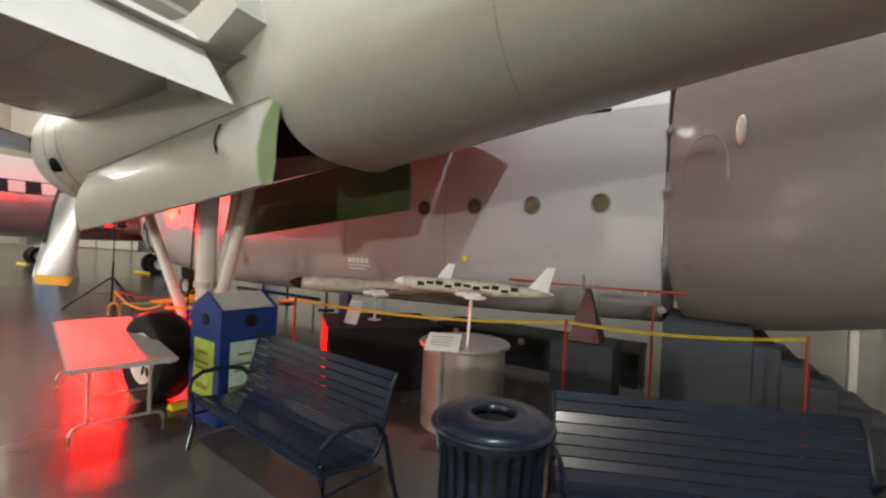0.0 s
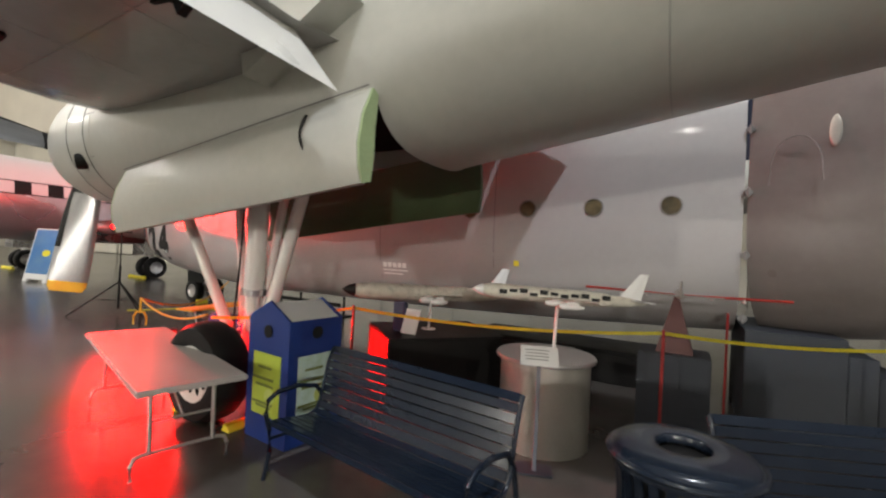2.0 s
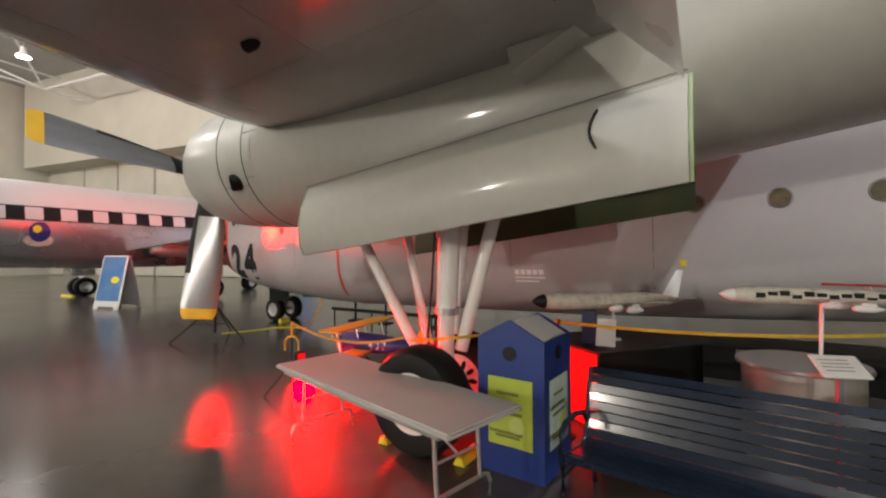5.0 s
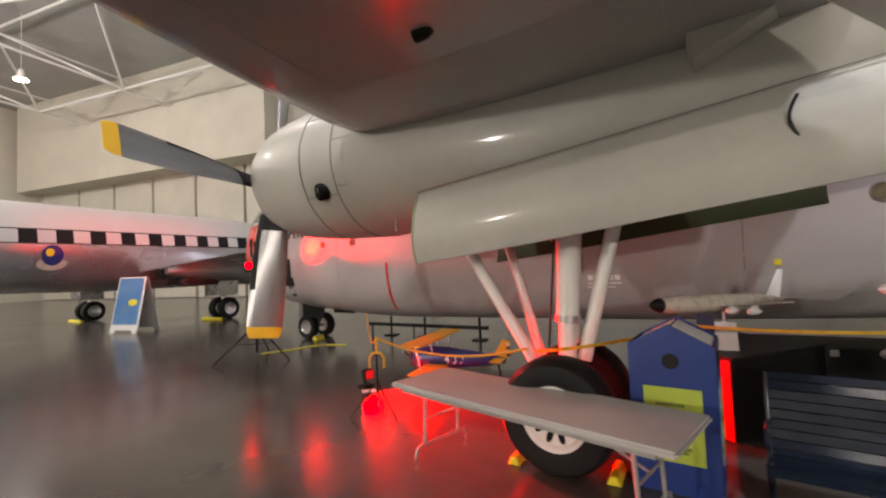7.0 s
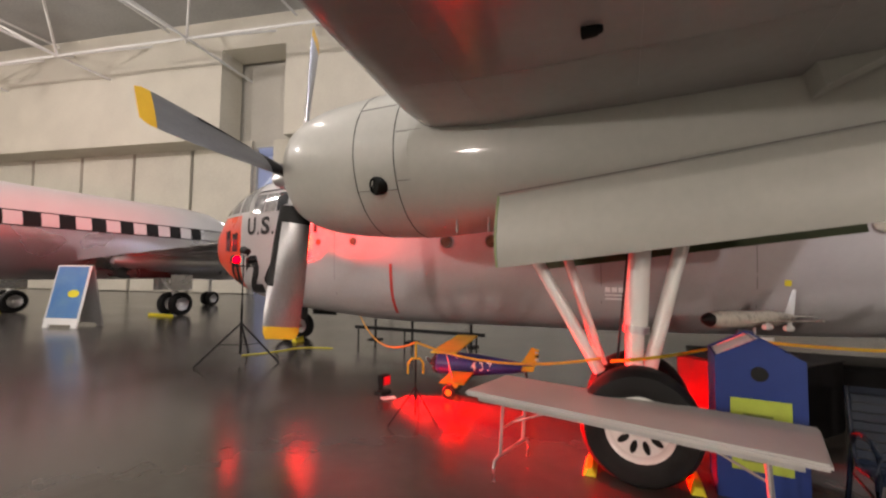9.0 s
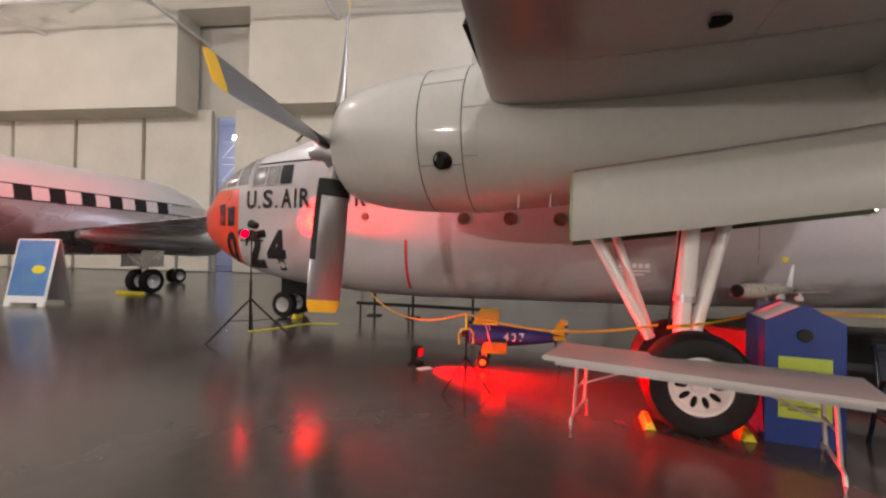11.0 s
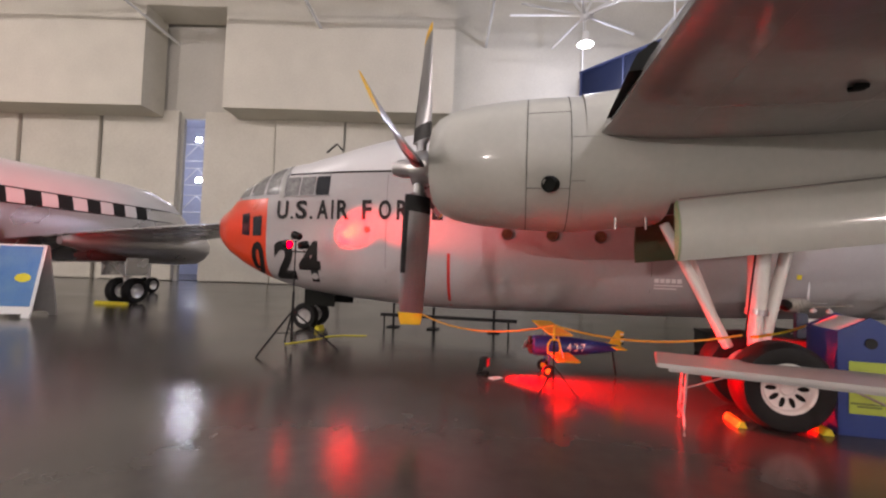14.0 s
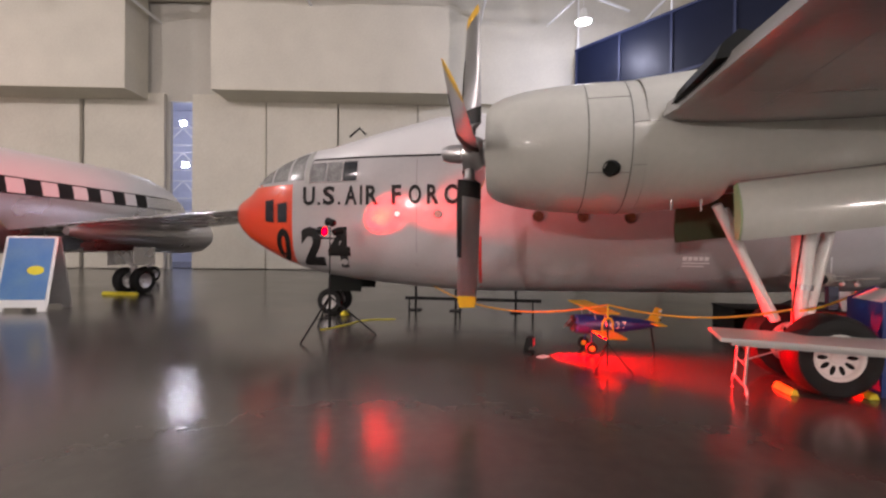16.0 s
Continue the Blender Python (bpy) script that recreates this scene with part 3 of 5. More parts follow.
# drooped flap
bm = bmesh.new()
for y0, y1, dz in [(1.2, 6.5, 0.1)]:
    pts = [(-5.95, 3.42), (-5.98, 3.36), (-6.52, 2.78), (-6.5, 2.80)]
    rings = [[bm.verts.new((x, y, z + (y - y0) * 0.06)) for x, z in pts] for y in (y0, y1)]
    skin(bm, rings, True, True)
part("flap", bm, WHITE, plane, "lowered off-white wing flap")
bm = bmesh.new()
skin(bm, [[bm.verts.new((x, y, z + (y - 0.8) * 0.03)) for x, z in [(-5.5, 3.05), (-6.45, 3.5), (-6.3, 3.75), (-5.4, 3.5)]] for y in (0.7, 1.17)])
part("wing_fillet", bm, GREY_PAINT, plane)
for y in (1.9, 3.9):
    bm = bmesh.new()
    bar(bm, (-5.7, y, 3.25), (-6.1, y, 3.2), 0.16, 0.03)
    bar(bm, (-5.9, y, 3.3), (-6.05, y, 3.05), 0.1, 0.05)
    rod(bm, (-5.8, y - 0.1, 3.22), (-5.8, y + 0.1, 3.22), 0.04)
    part("flap_bracket", bm, SHADE_AND_BLACK, plane)
# lowered flap between boom and fuselage
bm = bmesh.new()
skin(bm, [[bm.verts.new(p) for p in ring] for ring in ([(-6.36, -0.9, 3.72), (-6.38, -0.9, 3.64), (-6.72, -0.9, 3.6), (-6.72, -0.9, 3.63)], [(-6.36, -2.3, 4.0), (-6.38, -2.3, 3.92), (-7.16, -2.3, 3.5), (-7.16, -2.3, 3.53)])])
part("inner_flap", bm, WHITE, plane, "lowered off-white flap beside the fuselage")
# intake slot in the leading edge, drain scoop and access panels beneath
bm = bmesh.new()
skin(bm, [[bm.verts.new((x, y, z + (y - 1.2) * 0.07)) for x, z in [(-2.56, 3.62), (-2.42, 3.5), (-2.36, 3.36), (-2.7, 3.4), (-2.8, 3.55)]] for y in (1.15, 2.15)])
part("leading_edge_intake", bm, SHADE_AND_BLACK, plane, "dark intake slot in the wing leading edge")
bm = bmesh.new()
turned(bm, [(0.02, -0.07), (0.042, -0.03), (0.046, 0.05), (0.032, 0.055), (0.028, 0.0)], 20, "X", (-4.07, 2.15, 3.22))
part("drain_scoop", bm, SHADE_AND_BLACK, plane, "", True)


def gear_door(side):
    bm = bmesh.new()
    rings = []
    for x, zt, zb in [(-3.18, 2.5, 1.83), (-4.3, 2.63, 1.96), (-5.4, 2.77, 2.1), (-6.53, 2.91, 2.24)]:
        ring = []
        for y, t in [(0.90, 0.0), (0.985, 0.3), (1.02, 0.6), (1.0, 0.85), (0.96, 1.0)]:
            ring.append((y, zt + (zb - zt) * t))
        inner = [(y - 0.05, z) for y, z in reversed(ring)]
        rings.append([bm.verts.new((x, side * y, z)) for y, z in ring + inner])
    skin(bm, rings, True, True)
    return bm


outer = part("gear_door", gear_door(1), GREY_PAINT, plane, "hanging grey landing gear door", True)
for x, zt, zb in ((-6.545, 2.91, 2.24), (-3.165, 2.5, 1.83)):
    bm = bmesh.new()
    edge = [(0.90, 0.0), (0.985, 0.3), (1.02, 0.6), (1.0, 0.85), (0.96, 1.0), (0.88, 0.97), (0.86, 0.7), (0.86, 0.4), (0.84, 0.05)]
    skin(bm, [[bm.verts.new((x + dx, y, zt + (zb - zt) * t)) for y, t in edge] for dx in (-0.01, 0.01)])
    part("door_edge", bm, GREEN_LIGHT, outer, "pale green primed door edge")
bm = bmesh.new()
skin(bm, [[bm.verts.new((x, y - 0.054, z)) for x, y, z in [(-3.22, 0.92, 2.46), (-3.22, 1.0, 2.0), (-3.22, 0.97, 1.86)]], [bm.verts.new((x, y - 0.054, z)) for x, y, z in [(-6.5, 0.92, 2.87), (-6.5, 1.0, 2.4), (-6.5, 0.97, 2.26)]]], False, False)
part("door_lining", bm, GREEN, outer, "dark green inner face")
bm = bmesh.new()
pipe(bm, [(-3.18, 0.925, 2.515), (-4.3, 0.925, 2.645), (-5.4, 0.925, 2.785), (-6.53, 0.925, 2.925)], 0.006, 6)
part("hinge_line", bm, SEAM, outer)
bm = bmesh.new()
pipe(bm, [(-6.02 + 0.05 * math.sin(math.pi * k / 8), 1.0 + 0.012 * math.sin(math.pi * k / 8), 2.48 + 0.034 * k) for k in range(9)], 0.011, 6)
part("door_slot", bm, BLACK, outer, "curved dark slot")
part("gear_door", gear_door(-1), GREEN, plane, "dark green inner face of landing gear door", True)


def wheel(parent, at, r, w, rim_mat, axis_pose=None, holes=10):
    """Aircraft wheel: tyre and rim, axle along y."""
    place = pose(*at) @ (axis_pose or Matrix())
    bm = bmesh.new()
    prof = [(r * 0.56, -w / 2 * 0.86), (r * 0.72, -w / 2), (r * 0.9, -w / 2 * 0.92), (r * 0.985, -w / 2 * 0.6), (r, -w / 2 * 0.25), (r, w / 2 * 0.25), (r * 0.985, w / 2 * 0.6), (r * 0.9, w / 2 * 0.92), (r * 0.72, w / 2), (r * 0.56, w / 2 * 0.86), (r * 0.56, -w / 2 * 0.86)]
    turned(bm, prof, 48, "Y", (0, 0, 0), True)
    tyre = part("tyre", bm, RUBBER, parent, "", True)
    tyre.matrix_local = place
    bm = bmesh.new()
    turned(bm, [(0.02, w * 0.36), (r * 0.13, w * 0.36), (r * 0.17, w * 0.3), (r * 0.46, w * 0.33), (r * 0.5, w * 0.4), (r * 0.565, w * 0.43), (r * 0.565, -w * 0.43), (r * 0.5, -w * 0.36), (0.02, -w * 0.1)], 40, "Y")
    rim = part("rim", bm, rim_mat, parent, "", True)
    rim.matrix_local = place
    for i in range(holes):
        t = 2 * math.pi * i / holes
        bm = bmesh.new()
        bmesh.ops.create_cone(bm, cap_ends=True, segments=14, radius1=r * 0.085, radius2=r * 0.085, depth=0.012, matrix=Matrix.Translation((r * 0.325 * math.cos(t), w * 0.318, r * 0.325 * math.sin(t))) @ Matrix.Rotation(t, 4, "Y").inverted() @ Matrix.Diagonal((1.35, 1, 0.62, 1)) @ Matrix.Rotation(math.pi / 2, 4, "X"))
        hole = part("rim_hole", bm, SHADE_AND_BLACK, rim)


wheel(plane, (-4.34, 0.60, 0.49), 0.49, 0.38, WHITE)
wheel(plane, (-4.34, -0.25, 0.49), 0.49, 0.38, WHITE)
bm = bmesh.new()
rod(bm, (-4.34, -0.4, 0.49), (-4.34, 0.62, 0.49), 0.07)
rod(bm, (-4.30, 0.10, 0.45), (-4.33, 0.11, 1.3), 0.085, None, 20)
rod(bm, (-4.33, 0.11, 1.22), (-4.42, 0.15, 2.95), 0.11, None, 20)
part("oleo_leg", bm, WHITE, plane, "white landing gear leg", True)
for a, b, r in [((-3.2, 0.34, 2.3), (-4.0, 0.16, 0.82), 0.06), ((-3.55, -0.2, 2.3), (-4.02, -0.02, 0.85), 0.05), ((-4.87, -0.08, 2.5), (-4.45, 0.03, 0.85), 0.07), ((-4.42, -0.2, 2.5), (-4.35, 0.0, 1.0), 0.05)]:
    bm = bmesh.new()
    rod(bm, a, b, r, None, 14)
    part("brace_strut", bm, WHITE, plane, "", True)
for z, r in ((1.22, 0.125), (2.0, 0.12)):
    bm = bmesh.new()
    rod(bm, (-4.33, 0.11, z), (-4.335, 0.112, z + 0.07), r, None, 20)
    part("leg_collar", bm, SILVER, plane, "", True)
bm = bmesh.new()
pipe(bm, [(-4.2, 0.2, 0.6), (-4.17, 0.22, 1.0), (-4.22, 0.22, 1.5), (-4.28, 0.24, 2.1), (-4.3, 0.2, 2.6)], 0.012, 6)
part("brake_hose", bm, BLACK, plane)


BLADE_STATIONS = [(0.22, 0.15, 0.14, 56), (0.38, 0.17, 0.15, 54), (0.42, 0.40, 0.10, 52), (0.8, 0.45, 0.085, 45), (1.2, 0.48, 0.06, 37), (1.7, 0.50, 0.04, 31), (2.0, 0.50, 0.03, 28), (2.16, 0.48, 0.024, 27), (2.24, 0.40, 0.016, 27)]


def boot_mesh(r0, r1, whole=False):
    """Black rubber skin over the leading edge between two radii, or all round the cuff."""
    bm = bmesh.new()
    rings = []
    n = 8
    for i in range(n + 1):
        r = r0 + (r1 - r0) * i / n
        c, th, tw = lerp_table(BLADE_STATIONS, r)
        ring = []
        ks = [2 * math.pi * k / 14 for k in range(14)] if whole else [math.pi + a for a in (-0.8, -0.5, -0.2, 0, 0.2, 0.5, 0.8)]
        for t in ks:
            p = Vector(((th / 2 + 0.004) * math.sin(t), (c / 2 + 0.004) * math.cos(t), 0))
            ring.append(bm.verts.new(Matrix.Rotation(radians(tw), 3, "Z") @ p + Vector((0, 0, r))))
        rings.append(ring)
    skin(bm, rings, whole, False)
    return bm


def blade_mesh():
    """Blade along +z, length 2.2 from the hub."""
    bm = bmesh.new()
    rings = []
    for r, c, th, tw in BLADE_STATIONS:
        ring = []
        for k in range(14):
            t = 2 * math.pi * k / 14
            p = Vector((th / 2 * math.sin(t), c / 2 * math.cos(t), 0))
            ring.append(bm.verts.new(Matrix.Rotation(radians(tw), 3, "Z") @ p + Vector((0, 0, r))))
        rings.append(ring)
    skin(bm, rings, True, True)
    return bm


def slice_keep(bm, z0, z1):
    for z, keep_above in ((z0, True), (z1, False)):
        if z is None:
            continue
        bmesh.ops.bisect_plane(bm, geom=bm.verts[:] + bm.edges[:] + bm.faces[:], plane_co=(0, 0, z), plane_no=(0, 0, 1), clear_inner=keep_above, clear_outer=not keep_above)
    return bm


HUB = Vector((0.0, 0.0, 3.10))
for i, turn in enumerate((7, 97, 187, 277)):
    place = Matrix.Translation(HUB) @ Matrix.Rotation(radians(turn), 4, "X")
    blade = part("propeller_blade", slice_keep(blade_mesh(), None, 2.08), BLADE, plane, "worn aluminium propeller blade with yellow tip", True)
    blade.matrix_local = place
    tip = part("blade_tip", slice_keep(blade_mesh(), 2.08, None), YELLOW, blade, "yellow painted blade tip", True)
    part("deicing_boot", boot_mesh(0.6, 1.55), BLACK, blade, "black rubber de-icing boot", True)
    part("blade_cuff", boot_mesh(0.42, 0.66, True), BLACK, blade, "black blade cuff", True)
bm = bmesh.new()
turned(bm, [(0.02, 0.42), (0.09, 0.4), (0.13, 0.3), (0.14, 0.12), (0.24, 0.1), (0.26, -0.1), (0.2, -0.2), (0.3, -0.42)], 32, "X", HUB)
part("propeller_hub", bm, SILVER, plane, "", True)

# portholes
def porthole(x, z, r=0.12):
    y = fus_side(x, z)
    bm = bmesh.new()
    turned(bm, [(r - 0.004, y + 0.01), (r + 0.006, y + 0.006), (r + 0.01, y - 0.05), (r - 0.03, y - 0.05), (r - 0.02, y + 0.008)], 28, "Y", (x, 0, z), True)
    frame_ob = part("porthole", bm, SEAM, plane, "", True)
    bm = bmesh.new()
    turned(bm, [(0.005, y + 0.004), (r - 0.012, y + 0.004), (r - 0.012, y - 0.03)], 28, "Y", (x, 0, z))
    part("porthole_glass", bm, PORT_GLASS, frame_ob)


for x, z in [(-1.18, 2.37), (-2.06, 2.36), (-2.96, 2.34), (-5.59, 2.45), (-6.49, 2.47), (-7.38, 2.48), (-8.28, 2.5)]:
    porthole(x, z)

# markings
SIDE = Matrix(((-1, 0, 0, 0), (0, 0, 1, 0), (0, 1, 0, 0), (0, 0, 0, 1)))
def side_letter(ch, x0, x1, z0, z1, out=0.012, bold=0.03):
    """One painted letter on the port side, filling x0 (forward) to x1 and z0 to z1."""
    ob = lettering(ch, 1.0, BLACK, plane, Matrix(), 0, "", None, "marking", 1.0, bold)
    vs = [v.co.copy() for v in ob.data.vertices]
    ax, bx = min(v.x for v in vs), max(v.x for v in vs)
    ay, by = min(v.y for v in vs), max(v.y for v in vs)
    for v, c in zip(ob.data.vertices, vs):
        x, z = x0 + (x1 - x0) * (c.x - ax) / (bx - ax), z0 + (z1 - z0) * (c.y - ay) / (by - ay)
        v.co = (x, fus_side(x, z) + out, z)


for ch, x0, x1 in [("U", 4.0, 3.69), ("S", 3.49, 3.2), ("A", 2.96, 2.68), ("I", 2.615, 2.56), ("R", 2.48, 2.2), ("F", 1.9, 1.69), ("O", 1.53, 1.25), ("R", 1.13, 0.88), ("C", 0.76, 0.49), ("E", 0.37, 0.14)]:
    side_letter(ch, x0, x1, 2.63, 3.05)
for x in (3.62, 3.13):
    side_letter(".", x, x - 0.07, 2.63, 2.7)
side_letter("2", 4.06, 3.48, 1.28, 2.15, 0.014, 0.045)
side_letter("4", 3.38, 2.84, 1.25, 2.15, 0.014, 0.045)
side_letter("0", 4.78, 4.36, 1.37, 2.13, 0.016, 0.045)


def side_patch(name, pts, mat, out=0.008, label="", thick=0.0):
    """A painted or glazed panel lying on the port side; pts are corners (x, z) of a quad."""
    bm = bmesh.new()
    n = 8
    grid = []
    for i in range(n + 1):
        row = []
        for j in range(n + 1):
            u, v = i / n, j / n
            a = Vector(pts[0]).lerp(Vector(pts[1]), u)
            b = Vector(pts[3]).lerp(Vector(pts[2]), u)
            p = a.lerp(b, v)
            row.append(bm.verts.new(on_side(p.x, p.y, out)))
        grid.append(row)
    for i in range(n):
        for j in range(n):
            bm.faces.new((grid[i][j], grid[i + 1][j], grid[i + 1][j + 1], grid[i][j + 1]))
    return part(name, bm, mat, plane, label, True)


# cockpit glazing, nose windows, red hazard stripe, panel seams
for x0, x1 in ((2.69, 3.02), (3.05, 3.42), (3.46, 3.82)):
    side_patch("cockpit_window", [(x0, 3.15), (x1, 3.15), (x1, 3.6), (x0, 3.6)], COCKPIT_GLASS if x0 > 3 else GLASS_DARK, 0.01)
    bm = bmesh.new()
    pipe(bm, [on_side(x0, 3.15, 0.01), on_side(x1, 3.15, 0.01), on_side(x1, 3.6, 0.01), on_side(x0, 3.6, 0.01), on_side(x0, 3.15, 0.01)], 0.012, 6)
    part("window_frame", bm, FUS_PAINT, plane)
side_patch("windscreen_frame", [(3.84, 3.12), (3.95, 3.12), (3.98, 3.95), (3.86, 3.95)], SEAM_LIGHT, 0.03)
side_patch("windscreen_surround", [(3.96, 3.13), (5.72, 3.13), (5.3, 3.54), (3.98, 4.0)], FUS_PAINT, 0.008)
side_patch("windscreen", [(4.0, 3.2), (4.38, 3.2), (4.38, 3.82), (4.02, 3.9)], COCKPIT_GLASS, 0.014)
side_patch("windscreen", [(4.45, 3.2), (4.9, 3.2), (4.9, 3.68), (4.45, 3.82)], COCKPIT_GLASS, 0.014)
side_patch("windscreen", [(4.96, 3.2), (5.55, 3.18), (5.25, 3.48), (4.96, 3.64)], COCKPIT_GLASS, 0.014)
side_patch("nose_window", [(4.45, 2.26), (4.73, 2.26), (4.74, 2.7), (4.45, 2.72)], GLASS_DARK, 0.01)
side_patch("nose_window", [(4.85, 2.26), (5.14, 2.3), (5.14, 2.78), (4.86, 2.8)], GLASS_DARK, 0.01)
side_patch("hazard_stripe", [(-0.03, 0.85), (0.03, 0.85), (0.03, 1.95), (-0.03, 1.95)], RED_PAINT, 0.008, "thin red propeller warning stripe")
for x in (1.35, -3.9, -6.0):
    side_patch("panel_seam", [(x, 1.0), (x + 0.012, 1.0), (x + 0.012, 3.6), (x, 3.6)], SEAM, 0.004)
side_patch("yellow_mark", [(-6.31, 1.65), (-6.39, 1.65), (-6.39, 1.73), (-6.31, 1.73)], CHOCK_YELLOW, 0.008)
# row of five small white squares with two long white bars below
for i in range(5):
    side_patch("white_bar", [(-3.95 - 0.1 * i, 1.5), (-4.03 - 0.1 * i, 1.5), (-4.03 - 0.1 * i, 1.58), (-3.95 - 0.1 * i, 1.58)], SIGN_WHITE, 0.008)
for z, w in ((1.44, 0.5), (1.38, 0.4)):
    side_patch("white_bar", [(-3.95, z), (-3.95 - w, z), (-3.95 - w, z + 0.025), (-3.95, z + 0.025)], SIGN_WHITE, 0.008)
for x, z, r in [(1.78, 2.42, 0.07), (0.9, 2.42, 0.08)]:
    porthole(x, z, r)
bm = bmesh.new()
pipe(bm, [(2.75, FUS_Y + 0.9, 4.35), (2.9, FUS_Y + 0.9, 4.5), (3.15, FUS_Y + 0.9, 4.3)], 0.025)
part("aerial", bm, BLACK, plane)
# fittings at the fuselage end
for z in (1.2, 1.9, 2.6, 3.3):
    bm = bmesh.new()
    box(bm, -9.03, -2.6, z, 0.09, 0.06, 0.06, None, 0.012)
    rod(bm, (-9.03, -2.57, z - 0.02), (-9.03, -2.57, z + 0.08), 0.014)
    part("door_hinge", bm, SEAM, plane)
bm = bmesh.new()
pipe(bm, [Vector((-9.2 - 0.2 * (1 - math.cos(math.pi * i / 10)), -2.5 + 0.022 * i, 2.7 + 0.48 * math.sin(math.pi * i / 10) ** 0.6)) for i in range(11)], 0.007, 6)
part("door_cable", bm, SEAM, plane)
bm = bmesh.new()
bmesh.ops.create_uvsphere(bm, u_segments=20, v_segments=12, radius=1.0, matrix=Matrix.Diagonal((0.05, 0.012, 0.16, 1)))
vent = part("door_window", bm, GALV, clam, "small pale oval window", True)
vent.matrix_local = pose(-0.72, 0.0, 3.2)

# nose gear
wheel(plane, (3.85, -4.02, 0.33), 0.33, 0.22, SILVER, None, 0)
wheel(plane, (3.85, -4.62, 0.33), 0.33, 0.22, SILVER, None, 0)
bm = bmesh.new()
rod(bm, (3.85, -4.6, 0.33), (3.85, -4.05, 0.33), 0.05)
rod(bm, (3.85, -4.32, 0.33), (3.6, -4.32, 1.15), 0.08)
rod(bm, (3.7, -4.32, 0.8), (2.9, -4.32, 1.05), 0.05)
part("nose_leg", bm, SILVER, plane, "", True)
for y0 in (-3.75, -4.9):
    bm = bmesh.new()
    box(bm, 3.35, y0, 0.62, 0.8, 0.03, 0.42, None, 0.01)
    part("nose_gear_door", bm, SHADE_AND_BLACK, plane)
for x in (-0.8, 0.8, 1.9):
    bm = bmesh.new()
    rod(bm, (x, -5.2, 0.02), (x, -5.2, 0.8), 0.03)
    box(bm, x, -5.2, 0.0, 0.3, 0.3, 0.03)
    jack = link("support_stand", bm, BLACK)
    jack.matrix_world = BOXCAR
    tagged(jack, "black steel support stand under the fuselage", "stand", "fuselage stands")
bm = bmesh.new()
bar(bm, (2.0, -4.4, 0.42), (-1.4, -4.4, 0.42), 0.08, 0.04)
for x in (1.9, 0.6, -1.2):
    rod(bm, (x, -4.4, 0.0), (x, -4.4, 0.42), 0.02)
rail = link("tow_bar_rack", bm, BLACK)
rail.matrix_world = BOXCAR
tagged(rail, "low black steel rack beneath the fuselage", "rack")


def chock(m, mat=CHOCK_YELLOW, length=0.5):
    bm = bmesh.new()
    skin(bm, [[bm.verts.new((x, y, z)) for x, z in [(-0.08, 0), (0.08, 0), (0.035, 0.11), (-0.035, 0.11)]] for y in (-length / 2, length / 2)])
    bmesh.ops.bevel(bm, geom=bm.edges[:], offset=0.012, segments=1, affect="EDGES")
    ob = link("wheel_chock", bm, mat)
    ob.matrix_world = m
    return tagged(ob, "yellow wedge wheel chock against a tyre", "wheel chock", "wheel chocks")


for x in (-3.93, -4.77):
    chock(BOXCAR @ pose(x, 0.5, 0) @ Matrix.Diagonal((0.75, 1, 0.7, 1)), CHOCK_YELLOW, 0.34)
chock(BOXCAR @ pose(3.45, -4.0, 0), CHOCK_YELLOW, 0.3)

# ---- folding table ----
table = thing("folding_table", Matrix.LocRotScale((-2.75, 4.33, 0.0), Euler((0, 0, radians(-42))), None), "long grey-white plastic folding table on tube legs", "table")
bm = bmesh.new()
box(bm, 0, 0, 0.695, 2.44, 0.76, 0.045, None, 0.015)
part("tabletop", bm, PLASTIC_TABLE, table, "worn grey-white moulded top")
bm = bmesh.new()
for y in (-0.33, 0.33):
    box(bm, 0, y, 0.66, 2.2, 0.03, 0.035)
part("apron", bm, TABLE_LEG, table)
for sx in (-1, 1):
    for y in (-0.22, 0.22):
        bm = bmesh.new()
        rod(bm, (sx * 0.92, y, 0.69), (sx * 0.95, y, 0.19), 0.016)
        part("leg", bm, TABLE_LEG, table, "", True)
    bm = bmesh.new()
    pipe(bm, [(sx * 0.95, -0.33, 0.012), (sx * 0.95, -0.335, 0.12), (sx * 0.95, -0.31, 0.175), (sx * 0.95, -0.26, 0.19), (sx * 0.95, 0.26, 0.19), (sx * 0.95, 0.31, 0.175), (sx * 0.95, 0.335, 0.12), (sx * 0.95, 0.33, 0.012)], 0.015)
    part("foot_frame", bm, TABLE_LEG, table, "", True)
    bm = bmesh.new()
    rod(bm, (sx * 0.94, 0, 0.42), (sx * 0.35, 0, 0.68), 0.01)
    rod(bm, (sx * 0.94, -0.22, 0.42), (sx * 0.94, 0.22, 0.42), 0.01)
    part("leg_brace", bm, TABLE_LEG, table)

